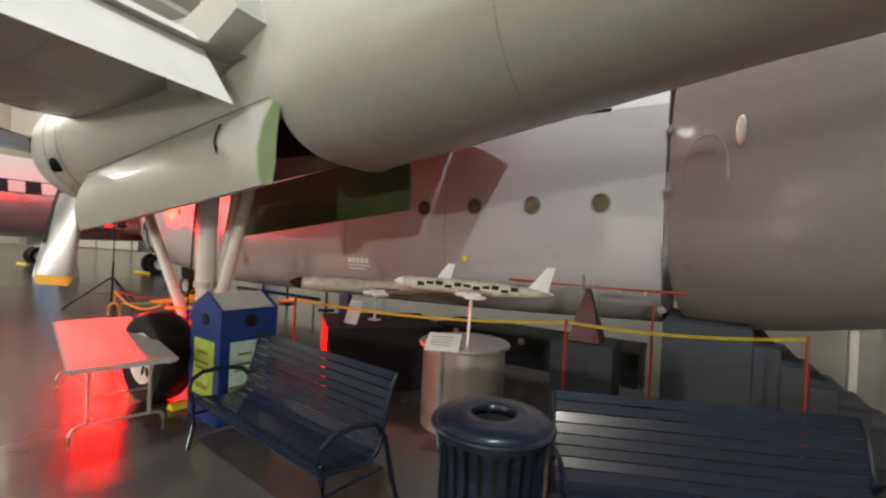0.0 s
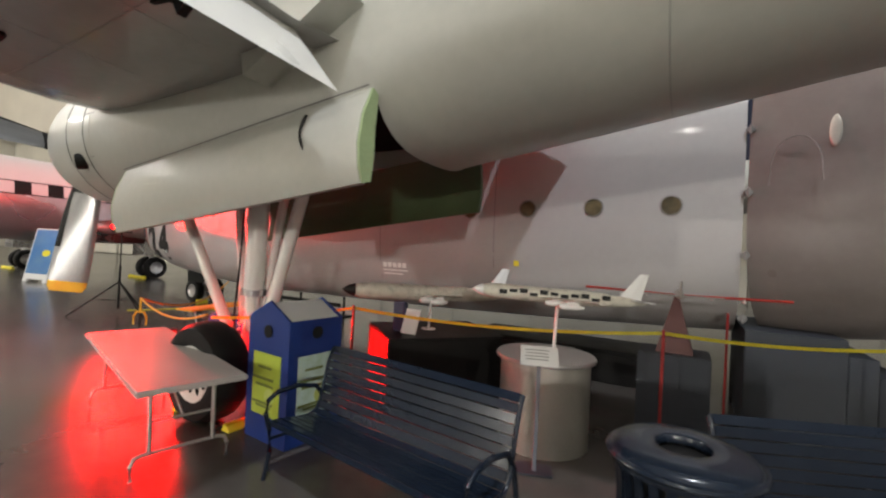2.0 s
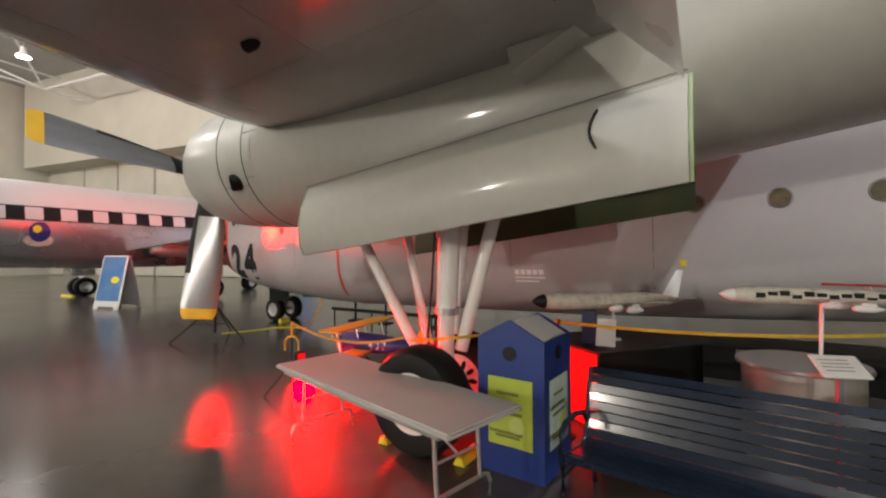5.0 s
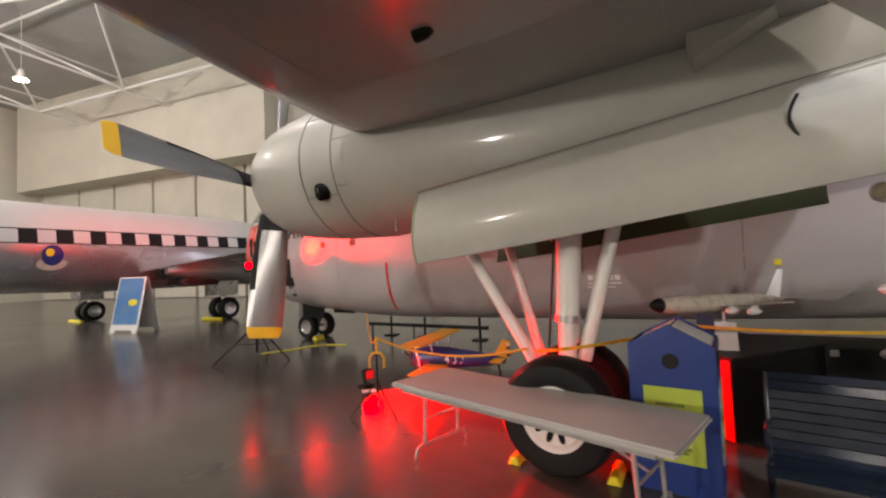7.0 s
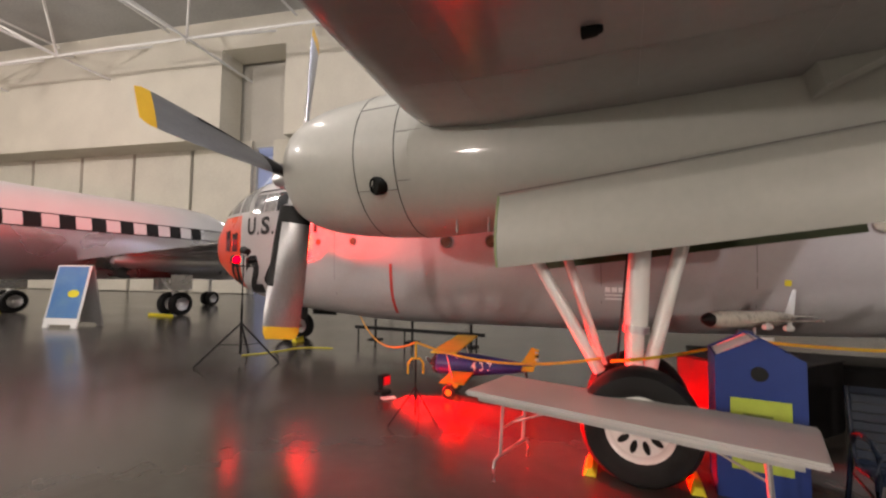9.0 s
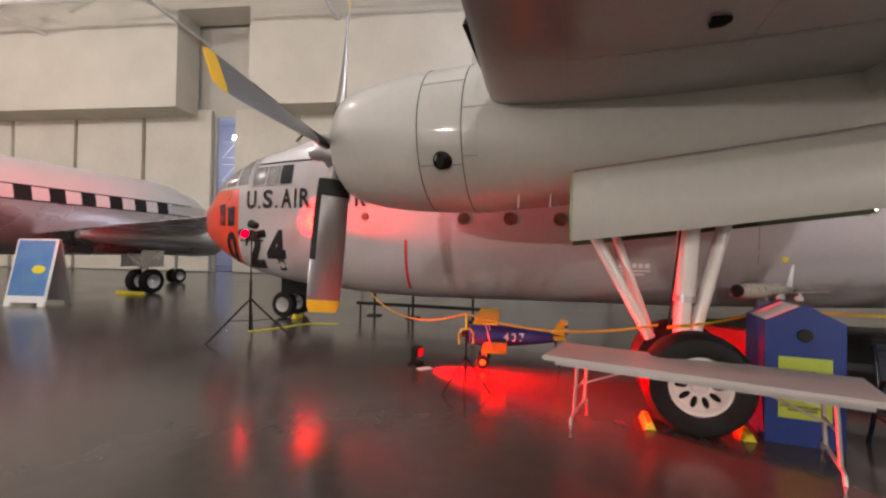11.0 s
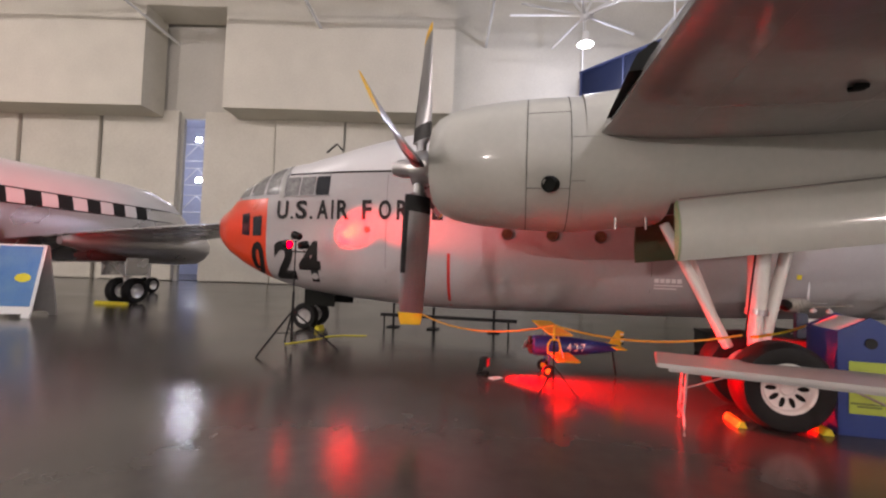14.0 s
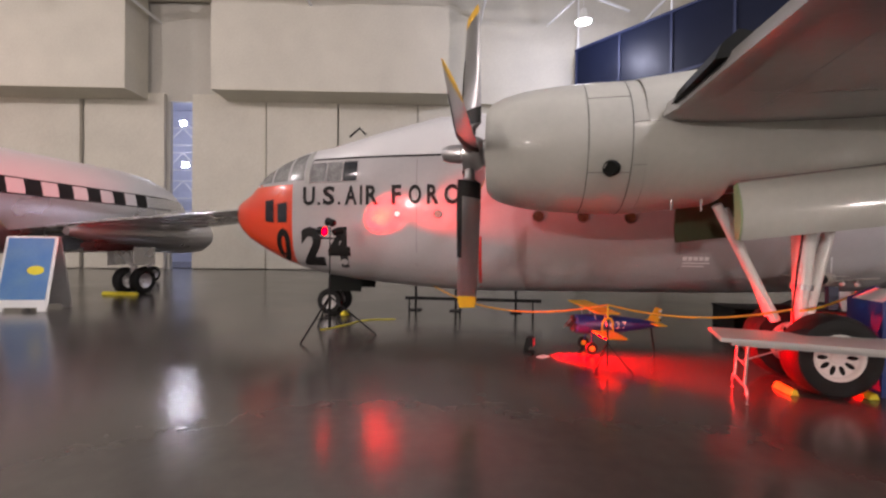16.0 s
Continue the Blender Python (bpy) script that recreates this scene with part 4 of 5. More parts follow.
# ---- recycling bin ----
bin_ = thing("recycling_bin", pose(-1.48, 4.49, 0, 0, 0, -32), "blue house-shaped recycling bin with lime and pale posters", "bin")
bm = bmesh.new()
W = 0.3
pts = [(-W, 0.0), (W, 0.0), (W, 1.12), (0.0, 1.28), (-W, 1.12)]
skin(bm, [[bm.verts.new((x, y, z)) for x, z in pts] for y in (-W, -W + 0.02)])
part("front_panel", bm, BLUE_BIN, bin_)
bm = bmesh.new()
skin(bm, [[bm.verts.new((x, y, z)) for x, z in pts] for y in (W - 0.02, W)])
part("back_panel", bm, BLUE_BIN, bin_)
for sx in (-1, 1):
    bm = bmesh.new()
    pts = [(-W + 0.021, 0.0), (W - 0.021, 0.0), (W - 0.021, 1.12), (-W + 0.021, 1.12)]
    skin(bm, [[bm.verts.new((x, y, z)) for y, z in pts] for x in (sx * W, sx * (W - 0.02))])
    part("side_panel", bm, BLUE_BIN, bin_)
    bm = bmesh.new()
    skin(bm, [[bm.verts.new((x, y, z)) for x, z in [(sx * (W - 0.025), 1.10), (sx * 0.012, 1.245), (sx * 0.012, 1.257), (sx * (W - 0.025), 1.112)]] for y in (-0.275, 0.275)])
    part("lid_flap", bm, SIGN_WHITE, bin_, "pale scuffed sloping lid flap")
bm = bmesh.new()
box(bm, 0, 0, 0.02, 0.55, 0.55, 0.1)
part("base", bm, BLUE_BIN, bin_)
for m, pm, lab in ((pose(0, -W - 0.004, 0), LIME, "lime poster"), (pose(W + 0.004, 0, 0, 0, 0, 90), PALE_POSTER, "pale blue-white poster")):
    bm = bmesh.new()
    bmesh.ops.create_cone(bm, cap_ends=True, segments=28, radius1=0.058, radius2=0.058, depth=0.012, matrix=pose(0, 0, 1.0, 90))
    h = part("deposit_hole", bm, BLACK, bin_)
    h.matrix_local = m
    bm = bmesh.new()
    box(bm, 0.0, 0, 0.24, 0.4, 0.006, 0.56)
    p = part("poster", bm, pm, bin_, lab)
    p.matrix_local = m
    for i, (zz, ww) in enumerate([(0.66, 0.2), (0.56, 0.3), (0.5, 0.26), (0.34, 0.3), (0.31, 0.22)]):
        bm = bmesh.new()
        box(bm, -0.02 - 0.02 * (i % 2), -0.005, zz, ww, 0.004, 0.022)
        part("print_bar", bm, POSTER_INK, p)
    bm = bmesh.new()
    bmesh.ops.create_cone(bm, cap_ends=True, segments=20, radius1=0.07, radius2=0.07, depth=0.004, matrix=pose(0.06, -0.005, 0.42, 90))
    part("print_disc", bm, POSTER_INK2, p)

# ---- slatted benches ----
BACK = [(-0.56, 0.415), (-0.515, 0.435), (-0.455, 0.435), (-0.395, 0.425), (-0.335, 0.415), (-0.275, 0.405), (-0.215, 0.40), (-0.155, 0.405), (-0.105, 0.435), (-0.075, 0.495), (-0.058, 0.56), (-0.044, 0.625), (-0.03, 0.69), (-0.015, 0.755), (0.002, 0.82), (0.026, 0.88), (0.06, 0.935)]


def bench_at(m, first=None):
    if first:
        return copy_thing(first, m)
    ob = thing("park_bench", m, "slate-blue slatted steel bench with curved back and loop arms", "bench", "slatted benches")
    for a, b in zip(BACK, BACK[1:]):
        bm = bmesh.new()
        c = ((a[0] + b[0]) / 2, (a[1] + b[1]) / 2)
        ang = math.degrees(math.atan2(b[1] - a[1], b[0] - a[0]))
        box(bm, 0, 0, -0.005, 1.78, math.dist(a, b) - 0.008, 0.01, None, 0.003)
        sl = part("slat", bm, BENCH, ob)
        sl.matrix_local = pose(0, c[0], c[1], ang)
    for sx in (-1, 1):
        x = sx * 0.905
        bm = bmesh.new()
        pipe(bm, [(x, y, z - 0.012) for y, z in BACK], 0.016, 8)
        part("side_rail", bm, BENCH, ob, "", True)
        bm = bmesh.new()
        pipe(bm, [(x, 0.12, 0.0), (x, 0.05, 0.2), (x, -0.03, 0.5), (x, -0.12, 0.62), (x, -0.3, 0.66), (x, -0.48, 0.65), (x, -0.56, 0.6), (x, -0.575, 0.5), (x, -0.54, 0.38), (x, -0.53, 0.2), (x, -0.57, 0.0)], 0.019, 8)
        part("leg_and_arm", bm, BENCH, ob, "", True)
        bm = bmesh.new()
        rod(bm, (x, -0.05, 0.3), (x, -0.53, 0.3), 0.012)
        part("side_stretcher", bm, BENCH, ob)
    bm = bmesh.new()
    rod(bm, (-0.9, -0.27, 0.385), (0.9, -0.27, 0.385), 0.015)
    part("under_bar", bm, BENCH, ob)
    return ob


bench = bench_at(pose(-0.29, 3.58, 0, 0, 0, -34.5))
bench_at(pose(2.45, 2.85, 0, 0, 0, -4.0), bench)

# ---- slatted litter bin ----
can = thing("litter_bin", pose(1.13, 2.45, 0), "slate-blue slatted steel litter bin with domed lid", "litter bin")
bm = bmesh.new()
turned(bm, [(0.235, 0.03), (0.25, 0.86), (0.24, 0.86), (0.22, 0.05)], 36)
part("liner", bm, BLACK, can, "black inner liner", True)
for i in range(26):
    t = 2 * math.pi * i / 26
    bm = bmesh.new()
    skin(bm, [[bm.verts.new((r + dx, y, z)) for dx, y in [(-0.005, -0.021), (0.005, -0.021), (0.005, 0.021), (-0.005, 0.021)]] for r, z in [(0.275, 0.05), (0.275, 0.7), (0.285, 0.8), (0.305, 0.88)]])
    sl = part("slat", bm, BENCH, can)
    sl.matrix_local = pose(0, 0, 0, 0, 0, math.degrees(t))
for r, z, hgt in [(0.285, 0.04, 0.05), (0.312, 0.86, 0.035)]:
    bm = bmesh.new()
    turned(bm, [(r - 0.012, z), (r + 0.004, z), (r + 0.004, z + hgt), (r - 0.012, z + hgt)], 40, "Z", (0, 0, 0), True)
    part("band", bm, BENCH, can, "", True)
bm = bmesh.new()
turned(bm, [(0.315, 0.885), (0.332, 0.888), (0.338, 0.9), (0.332, 0.912), (0.318, 0.916), (0.31, 0.93), (0.28, 0.945), (0.2, 0.956), (0.135, 0.958), (0.122, 0.952), (0.115, 0.935), (0.115, 0.915), (0.3, 0.885)], 48, "Z", (0, 0, 0), True)
part("lid", bm, BENCH, can, "", True)
bm = bmesh.new()
turned(bm, [(0.02, 0.905), (0.114, 0.905), (0.114, 0.89)], 24)
part("opening", bm, BLACK, can)

# ---- display pedestal and models ----
ped = thing("display_pedestal", pose(0.95, 4.66, 0), "round grey sheet-metal display pedestal with bright rim", "pedestal")
bm = bmesh.new()
turned(bm, [(0.43, 0.0), (0.43, 0.825)], 56)
part("drum", bm, GALV, ped, "", True)
bm = bmesh.new()
turned(bm, [(0.44, 0.815), (0.475, 0.82), (0.48, 0.835), (0.47, 0.855), (0.02, 0.857)], 56)
part("top", bm, SILVER, ped, "bright metal top", True)
lab = thing("label_stand", pose(0.76, 4.02, 0, 0, 0, -8), "white information card on a slim grey post beside the pedestal", "label stand")
bm = bmesh.new()
box(bm, 0, 0, 0.014, 0.034, 0.034, 0.94, None, 0.004)
part("post", bm, STEEL_BLUE, lab)
bm = bmesh.new()
box(bm, 0, 0.03, 0, 0.3, 0.22, 0.014, None, 0.005)
part("base", bm, STEP_NAVY, lab)
bm = bmesh.new()
box(bm, 0, 0, 0, 0.31, 0.23, 0.012, None, 0.004)
card = part("card", bm, SIGN_WHITE, lab, "white printed card")
card.matrix_local = pose(0, 0, 0.965, 32)
for k in range(4):
    bm = bmesh.new()
    box(bm, -0.02, 0.06 - 0.036 * k, 0.012, 0.2 - 0.02 * (k % 2), 0.008, 0.002)
    part("print_bar", bm, SEAM, card)


def model_plane(name, m, length, span, body, fin, label, stripe=None, engines=4, stand=0.0, sweep=0.35, wing_mat=None):
    """A display model: nose along +x, centre of the fuselage at the origin."""
    ob = thing(name, m, label, "model aircraft", "display models")
    r = length * 0.043
    bm = bmesh.new()
    turned(bm, [(0.004, length * 0.5), (r * 0.55, length * 0.465), (r * 0.9, length * 0.41), (r, length * 0.33), (r, -length * 0.2), (r * 0.6, -length * 0.4), (0.006, -length * 0.5)], 24, "X")
    part("fuselage", bm, body, ob, "", True)
    if stripe:
        for sy in (-1, 1) if stand > 0.6 else ():
            for k in range(11):
                bm = bmesh.new()
                box(bm, length * (0.32 - 0.058 * k), sy * (r - 0.004), r * (0.05 if k % 3 else -0.25), length * 0.045, 0.014, r * (0.45 if k % 2 else 0.6))
                part("cabin_window", bm, stripe, ob)
        bm = bmesh.new()
        turned(bm, [(0.003, length * 0.502), (r * 0.57, length * 0.468), (r * 0.8, length * 0.435)], 20, "X")
        part("nose_cap", bm, SIGN_WHITE if stand > 0.6 else stripe, ob, "", True)
    for sy in (-1, 1):
        bm = bmesh.new()
        skin(bm, [[bm.verts.new((x, sy * y, z)) for x, z in [(cx + c / 2, zz), (cx, zz + 0.014), (cx - c / 2, zz), (cx, zz - 0.01)]] for y, cx, c, zz in [(r * 0.5, length * 0.06, length * 0.17, -r * 0.4), (span / 2, length * 0.06 - sweep * span / 2, length * 0.05, r * 0.3)]])
        part("wing", bm, wing_mat or body, ob)
        bm = bmesh.new()
        skin(bm, [[bm.verts.new((x, sy * y, z)) for x, z in [(cx + c / 2, zz), (cx, zz + 0.006), (cx - c / 2, zz), (cx, zz - 0.006)]] for y, cx, c, zz in [(r * 0.2, -length * 0.43, length * 0.09, r * 0.3), (span * 0.19, -length * 0.47, length * 0.04, r * 0.4)]])
        part("tailplane", bm, fin, ob)
        for i in range(engines // 2):
            y = span * (0.16 + 0.14 * i)
            x = length * 0.1 - sweep * y
            bm = bmesh.new()
            turned(bm, [(r * 0.22, 0.09), (r * 0.38, 0.06), (r * 0.38, -0.05), (r * 0.15, -0.12)], 16, "X", (x, sy * y, -r * 0.75))
            box(bm, x - 0.02, sy * y, -r * 0.5, 0.1, 0.012, r * 0.4)
            part("engine_pod", bm, SIGN_WHITE, ob, "", True)
    bm = bmesh.new()
    skin(bm, [[bm.verts.new((x, y, z)) for x, y in [(cx + c / 2, 0), (cx, 0.008), (cx - c / 2, 0), (cx, -0.008)]] for z, cx, c in [(r * 0.4, -length * 0.4, length * 0.13), (r * 0.4 + length * 0.15, -length * 0.475, length * 0.05)]])
    part("fin", bm, fin, ob, "white tail fin")
    if stand:
        bm = bmesh.new()
        rod(bm, (0, 0, -stand), (0, 0, -r * 0.5), 0.016)
        turned(bm, [(0.09, -stand), (0.09, -stand + 0.012), (0.02, -stand + 0.02)], 20)
        part("stand", bm, SIGN_WHITE, ob, "", True)
    return ob


model_plane("airliner_model", pose(1.0, 4.47, 1.44, 0, -2, 177), 1.62, 1.3, CREAM_GLOSS, SIGN_WHITE, "white and silver jet airliner model on a rod stand", BLACK, 4, 0.605, 0.5)
model_plane("bomber_model", pose(-0.27, 5.84, 1.27, 0, -2, 205), 2.25, 1.2, CREAM_GLOSS, SIGN_WHITE, "silver and white jet aircraft model above a black case", BLACK, 4, 0.455, 0.5)
bmw = model_plane("red_winged_model", pose(2.24, 4.7, 1.5, 0, 0, 64.5), 0.85, 1.75, GALV, GALV, "grey bomber model with red wings on a pyramid stand", None, 4, 0, 0.15, RED_PAINT)

case = thing("display_case", pose(-0.22, 5.87, 0, 0, 0, 22.4), "low black display case with one red end panel", "display case")
bm = bmesh.new()
box(bm, 0, 0, 0, 1.4, 1.1, 0.8, None, 0.01)
part("body", bm, BLACK, case)
bm = bmesh.new()
box(bm, -0.712, 0, 0.02, 0.02, 1.08, 0.77)
part("red_panel", bm, CASE_RED, case, "bright red end panel")
bm = bmesh.new()
box(bm, 0, 0, 0.803, 1.44, 1.14, 0.012, None, 0.004)
part("top_sheet", bm, BLACK, case)
bm = bmesh.new()
box(bm, 0, 0, 0, 0.2, 0.012, 0.3)
c2 = link("label_card", bm, SIGN_WHITE)
c2.matrix_world = pose(-0.5, 5.42, 0.818, -22, 0, -25)
tagged(c2, "white information card propped on the black case", "card")
stand_blue = link("card_easel", box(bmesh.new(), 0, 0, 0, 0.16, 0.08, 0.36, None, 0.01), NAVY_METAL)
stand_blue.matrix_world = pose(-0.62, 5.58, 0.817, 0, 0, -25)
tagged(stand_blue, "dark navy block easel on the black case", "easel")

# added black block with lid and latches, in place of the belly's shade
crate = thing("belly_shade_block", BOXCAR @ pose(-7.0, -4.0, 0), "long black block standing in for the shade under the fuselage", "crate")
bm = bmesh.new()
box(bm, 0, 0, 0, 3.4, 1.0, 0.42, None, 0.015)
part("body", bm, BLACK, crate)
bm = bmesh.new()
box(bm, 0, 0, 0.425, 3.44, 1.04, 0.06, None, 0.015)
part("lid", bm, BLACK, crate)
for x in (-1.2, 0.0, 1.2):
    bm = bmesh.new()
    box(bm, x, 0.515, 0.36, 0.1, 0.02, 0.1, None, 0.006)
    part("latch", bm, SILVER, crate)

pyr = thing("model_plinth", pose(2.24, 4.75, 0, 0, 0, -28), "dark grey box plinth with a dark red pyramid on top", "plinth")
bm = bmesh.new()
box(bm, 0, 0, 0, 0.62, 0.5, 0.93, None, 0.01)
part("box", bm, STEP_NAVY, pyr)
bm = bmesh.new()
bmesh.ops.create_cone(bm, cap_ends=True, segments=4, radius1=0.23, radius2=0.03, depth=0.54, matrix=pose(0, 0, 1.202, 0, 0, 45))
part("pyramid", bm, RED_DARK, pyr, "dark red pyramid")

# boarding steps and prop at the open rear
steps = thing("boarding_steps", BOXCAR @ pose(-9.05, -3.3, 0), "dark grey boarding steps beside the open cargo door", "steps")
for i in range(7):
    bm = bmesh.new()
    depth = 0.85 if i == 0 else 0.23
    x0 = 0 if i == 0 else 0.85 + 0.23 * (i - 1)
    top = 1.12 - 0.16 * i
    box(bm, -(x0 + depth / 2), 0, 0, depth - 0.004, 1.6, top, None, 0.006)
    part("step", bm, STEP_NAVY, steps)
bm = bmesh.new()
box(bm, 0, 0, 0, 0.09, 0.09, 1.05, None, 0.008)
box(bm, 0, 0, 0, 0.25, 0.25, 0.02)
prop = link("door_prop", bm, TABLE_LEG)
prop.matrix_world = BOXCAR @ pose(-11.05, -4.25, 0)
tagged(prop, "pale grey square post by the boarding steps", "post")


def post(x, y, h=1.2):
    ob = thing("barrier_post", pose(x, y, 0), "thin red barrier post on a round base", "post", "red barrier posts")
    bm = bmesh.new()
    rod(bm, (0, 0, 0.02), (0, 0, h), 0.014)
    part("rod", bm, POST_RED, ob)
    bm = bmesh.new()
    turned(bm, [(0.15, 0.0), (0.15, 0.015), (0.05, 0.03), (0.016, 0.05)], 24)
    part("base", bm, BLACK, ob)
    return ob


post(-1.07, 5.06, 1.17), post(1.92, 4.32, 1.2), post(4.02, 4.15, 1.2), post(3.25, 5.55, 1.25)


def tape(name, pts, mat, label, w=0.045, sag=0.06, round_=False):
    bm = bmesh.new()
    for a, b in zip(pts, pts[1:]):
        a, b = Vector(a), Vector(b)
        line = []
        for i in range(13):
            t = i / 12
            p = a.lerp(b, t)
            p.z -= sag * (b - a).length * 4 * t * (1 - t) * 0.5
            line.append(p)
        if round_:
            pipe(bm, line, w, 6)
        else:
            rows = [[bm.verts.new(p + Vector((0.002 * math.sin(7 * i), 0, dz))) for dz in (-w / 2, w / 2)] for i, p in enumerate(line)]
            for r0, r1 in zip(rows, rows[1:]):
                bm.faces.new((r0[0], r1[0], r1[1], r0[1]))
    if not round_:
        bmesh.ops.solidify(bm, geom=bm.faces[:], thickness=0.003)
    return tagged(link(name, bm, mat), label, "barrier tape")


tape("barrier_tape", [(-2.55, 4.88, 0.98), (-1.07, 5.06, 1.14), (1.92, 4.32, 1.17), (4.02, 4.15, 1.17)], TAPE, "yellow barrier tape strung between the red posts", 0.03, 0.05)
tape("barrier_rope", [(-5.4, 10.5, 0.84), (-4.31, 6.2, 0.95), (-2.62, 4.92, 1.0)], ROPE, "orange-yellow rope sagging between fuselage, stand and landing gear", 0.014, 0.13, True)
cord = bmesh.new()
pipe(cord, [(-7.85, 10.5, 0.012), (-7.5, 10.72, 0.012), (-7.2, 11.0, 0.012), (-6.95, 11.32, 0.012), (-6.62, 11.42, 0.012), (-6.1, 11.3, 0.012)], 0.012, 6)
tagged(link("power_cord", cord, TAPE), "yellow power cord lying on the floor by the light stand", "cord")

# ---- red stage lights ----
LENS_DIM = glowing("dim_red_lens", (0.5, 0.005, 0.01), 0.6)
LENS_RED = glowing("red_lamp_lens", (1.0, 0.0006, 0.0012), 60)


def lamp_head(parent, m):
    bm = bmesh.new()
    turned(bm, [(0.05, -0.16), (0.085, -0.14), (0.1, -0.02), (0.105, 0.08), (0.095, 0.08), (0.09, 0.0)], 24, "X")
    head = part("lamp_head", bm, BLACK, parent, "black lamp can", True)
    head.matrix_local = m
    bm = bmesh.new()
    turned(bm, [(0.01, 0.05), (0.088, 0.045), (0.088, 0.03)], 24, "X")
    part("lens", bm, LENS_RED, head, "glowing red lens")
    bm = bmesh.new()
    pipe(bm, [(-0.02, -0.115, 0), (-0.02, -0.12, -0.1), (-0.02, 0, -0.16), (-0.02, 0.12, -0.1), (-0.02, 0.115, 0)], 0.01, 6)
    part("yoke", bm, BLACK, head)


tri = thing("light_stand", pose(-7.72, 10.05, 0), "black tripod light stand carrying three red stage lamps", "light stand")
bm = bmesh.new()
rod(bm, (0, 0, 0.12), (0, 0, 1.1), 0.026)
rod(bm, (0, 0, 1.05), (0, 0, 2.1), 0.014)
part("pole", bm, BLACK, tri)
for a in (233, 338, 100):
    c, d = math.cos(radians(a)), math.sin(radians(a))
    bm = bmesh.new()
    rod(bm, (0.02 * c, 0.02 * d, 0.72), (0.92 * c, 0.92 * d, 0.01), 0.018)
    rod(bm, (0, 0, 0.3), (0.48 * c, 0.48 * d, 0.36), 0.009)
    part("leg", bm, BLACK, tri)
bm = bmesh.new()
rod(bm, (-0.2, -0.06, 1.88), (0.2, 0.06, 1.88), 0.015)
part("cross_bar", bm, BLACK, tri)
HEAD = Matrix.Diagonal((0.78, 0.78, 0.78, 1))
lamp_head(tri, pose(0.16, 0.06, 2.02, 0, -12, 32) @ HEAD)
lamp_head(tri, pose(-0.14, -0.04, 2.02, 0, 12, -50) @ HEAD)
spot_light("red_stand_light", (-7.42, 10.21, 2.09), (-6.63, 10.52, 2.36), 260, 26, RED_HOT, 0.05, 0.9)
spot_light("red_stand_light", (-7.42, 10.21, 2.09), (-6.63, 10.52, 2.36), 2000, 50, RED, 0.05, 1.0)
spot_light("red_stand_light", (-7.42, 10.21, 2.09), (-3.9, 9.1, 2.85), 2300, 38, RED, 0.06, 1.0)
spot_light("red_stand_light", (-7.77, 9.85, 2.0), (-1.4, 3.6, -0.2), 1600, 35, RED, 0.16, 0.9)

lamp_head(tri, pose(0.0, 0.06, 2.2, 0, -14, 138) @ HEAD)
spot_light("red_stand_light", (-7.82, 10.2, 2.28), (-15.8, 17.2, 4.6), 3600, 44, RED, 0.06, 1.0)

small = thing("rope_stand", pose(-4.31, 6.2, 0), "small tripod stand with a yellow clamp top", "stand")
bm = bmesh.new()
rod(bm, (0, 0, 0.1), (0, 0, 0.9), 0.012)
part("pole", bm, BLACK, small)
for a in (80, 200, 320):
    c, d = math.cos(radians(a)), math.sin(radians(a))
    bm = bmesh.new()
    rod(bm, (0, 0, 0.42), (0.34 * c, 0.34 * d, 0.01), 0.009)
    part("leg", bm, BLACK, small)
bm = bmesh.new()
pipe(bm, [(-0.09, 0, 0.58), (-0.09, 0, 0.7), (-0.05, 0, 0.76), (0.05, 0, 0.76), (0.09, 0, 0.7), (0.09, 0, 0.58)], 0.014)
rod(bm, (0, 0, 0.76), (0, 0, 0.95), 0.014)
part("clamp", bm, YELLOW, small, "yellow rope clamp", True)

fl = thing("floor_light", pose(-4.74, 7.52, 0, 0, 0, -40), "small black floor lamp throwing red light", "lamp")
bm = bmesh.new()
box(bm, 0, 0, 0.12, 0.12, 0.16, 0.15, None, 0.015)
part("housing", bm, BLACK, fl)
bm = bmesh.new()
box(bm, 0.066, 0, 0.13, 0.012, 0.13, 0.12)
part("lens", bm, LENS_DIM, fl, "dim red lens")
bm = bmesh.new()
box(bm, -0.02, 0, 0.0, 0.16, 0.22, 0.03, None, 0.008)
bar(bm, (-0.07, 0, 0.02), (-0.04, 0, 0.16), 0.08, 0.012)
part("bracket", bm, BLACK, fl)
spot_light("red_floor_light", (-4.63, 7.43, 0.28), (-3.4, 6.2, -0.1), 8000, 68, RED, 0.16, 0.9)
bm = bmesh.new()
box(bm, 0, 0, 0, 0.2, 0.12, 0.012)
cardr = link("floor_card", bm, SIGN_WHITE)
cardr.matrix_world = pose(-4.66, 7.25, 0, 0, 0, 20)
tagged(cardr, "small card lying on the floor by the lamp", "card")

# ---- toy biplane ----
toy = thing("biplane_model", pose(-3.38, 7.22, 0, 0, 0, 160), "blue and yellow pedal biplane model on the floor", "model aircraft")
bm = bmesh.new()
turned(bm, [(0.11, 0.62), (0.155, 0.58), (0.165, 0.4), (0.15, 0.0), (0.09, -0.5), (0.04, -0.78)], 24, "X", (0, 0, 0.46))
part("fuselage", bm, TOY_BLUE, toy, "dark blue body", True)
bm = bmesh.new()
for a in range(0, 360, 40):
    rod(bm, (0.63, 0, 0.46), (0.63, 0.14 * math.cos(radians(a)), 0.46 + 0.14 * math.sin(radians(a))), 0.025)
turned(bm, [(0.01, 0.74), (0.05, 0.7), (0.05, 0.6)], 16, "X", (0, 0, 0.46))
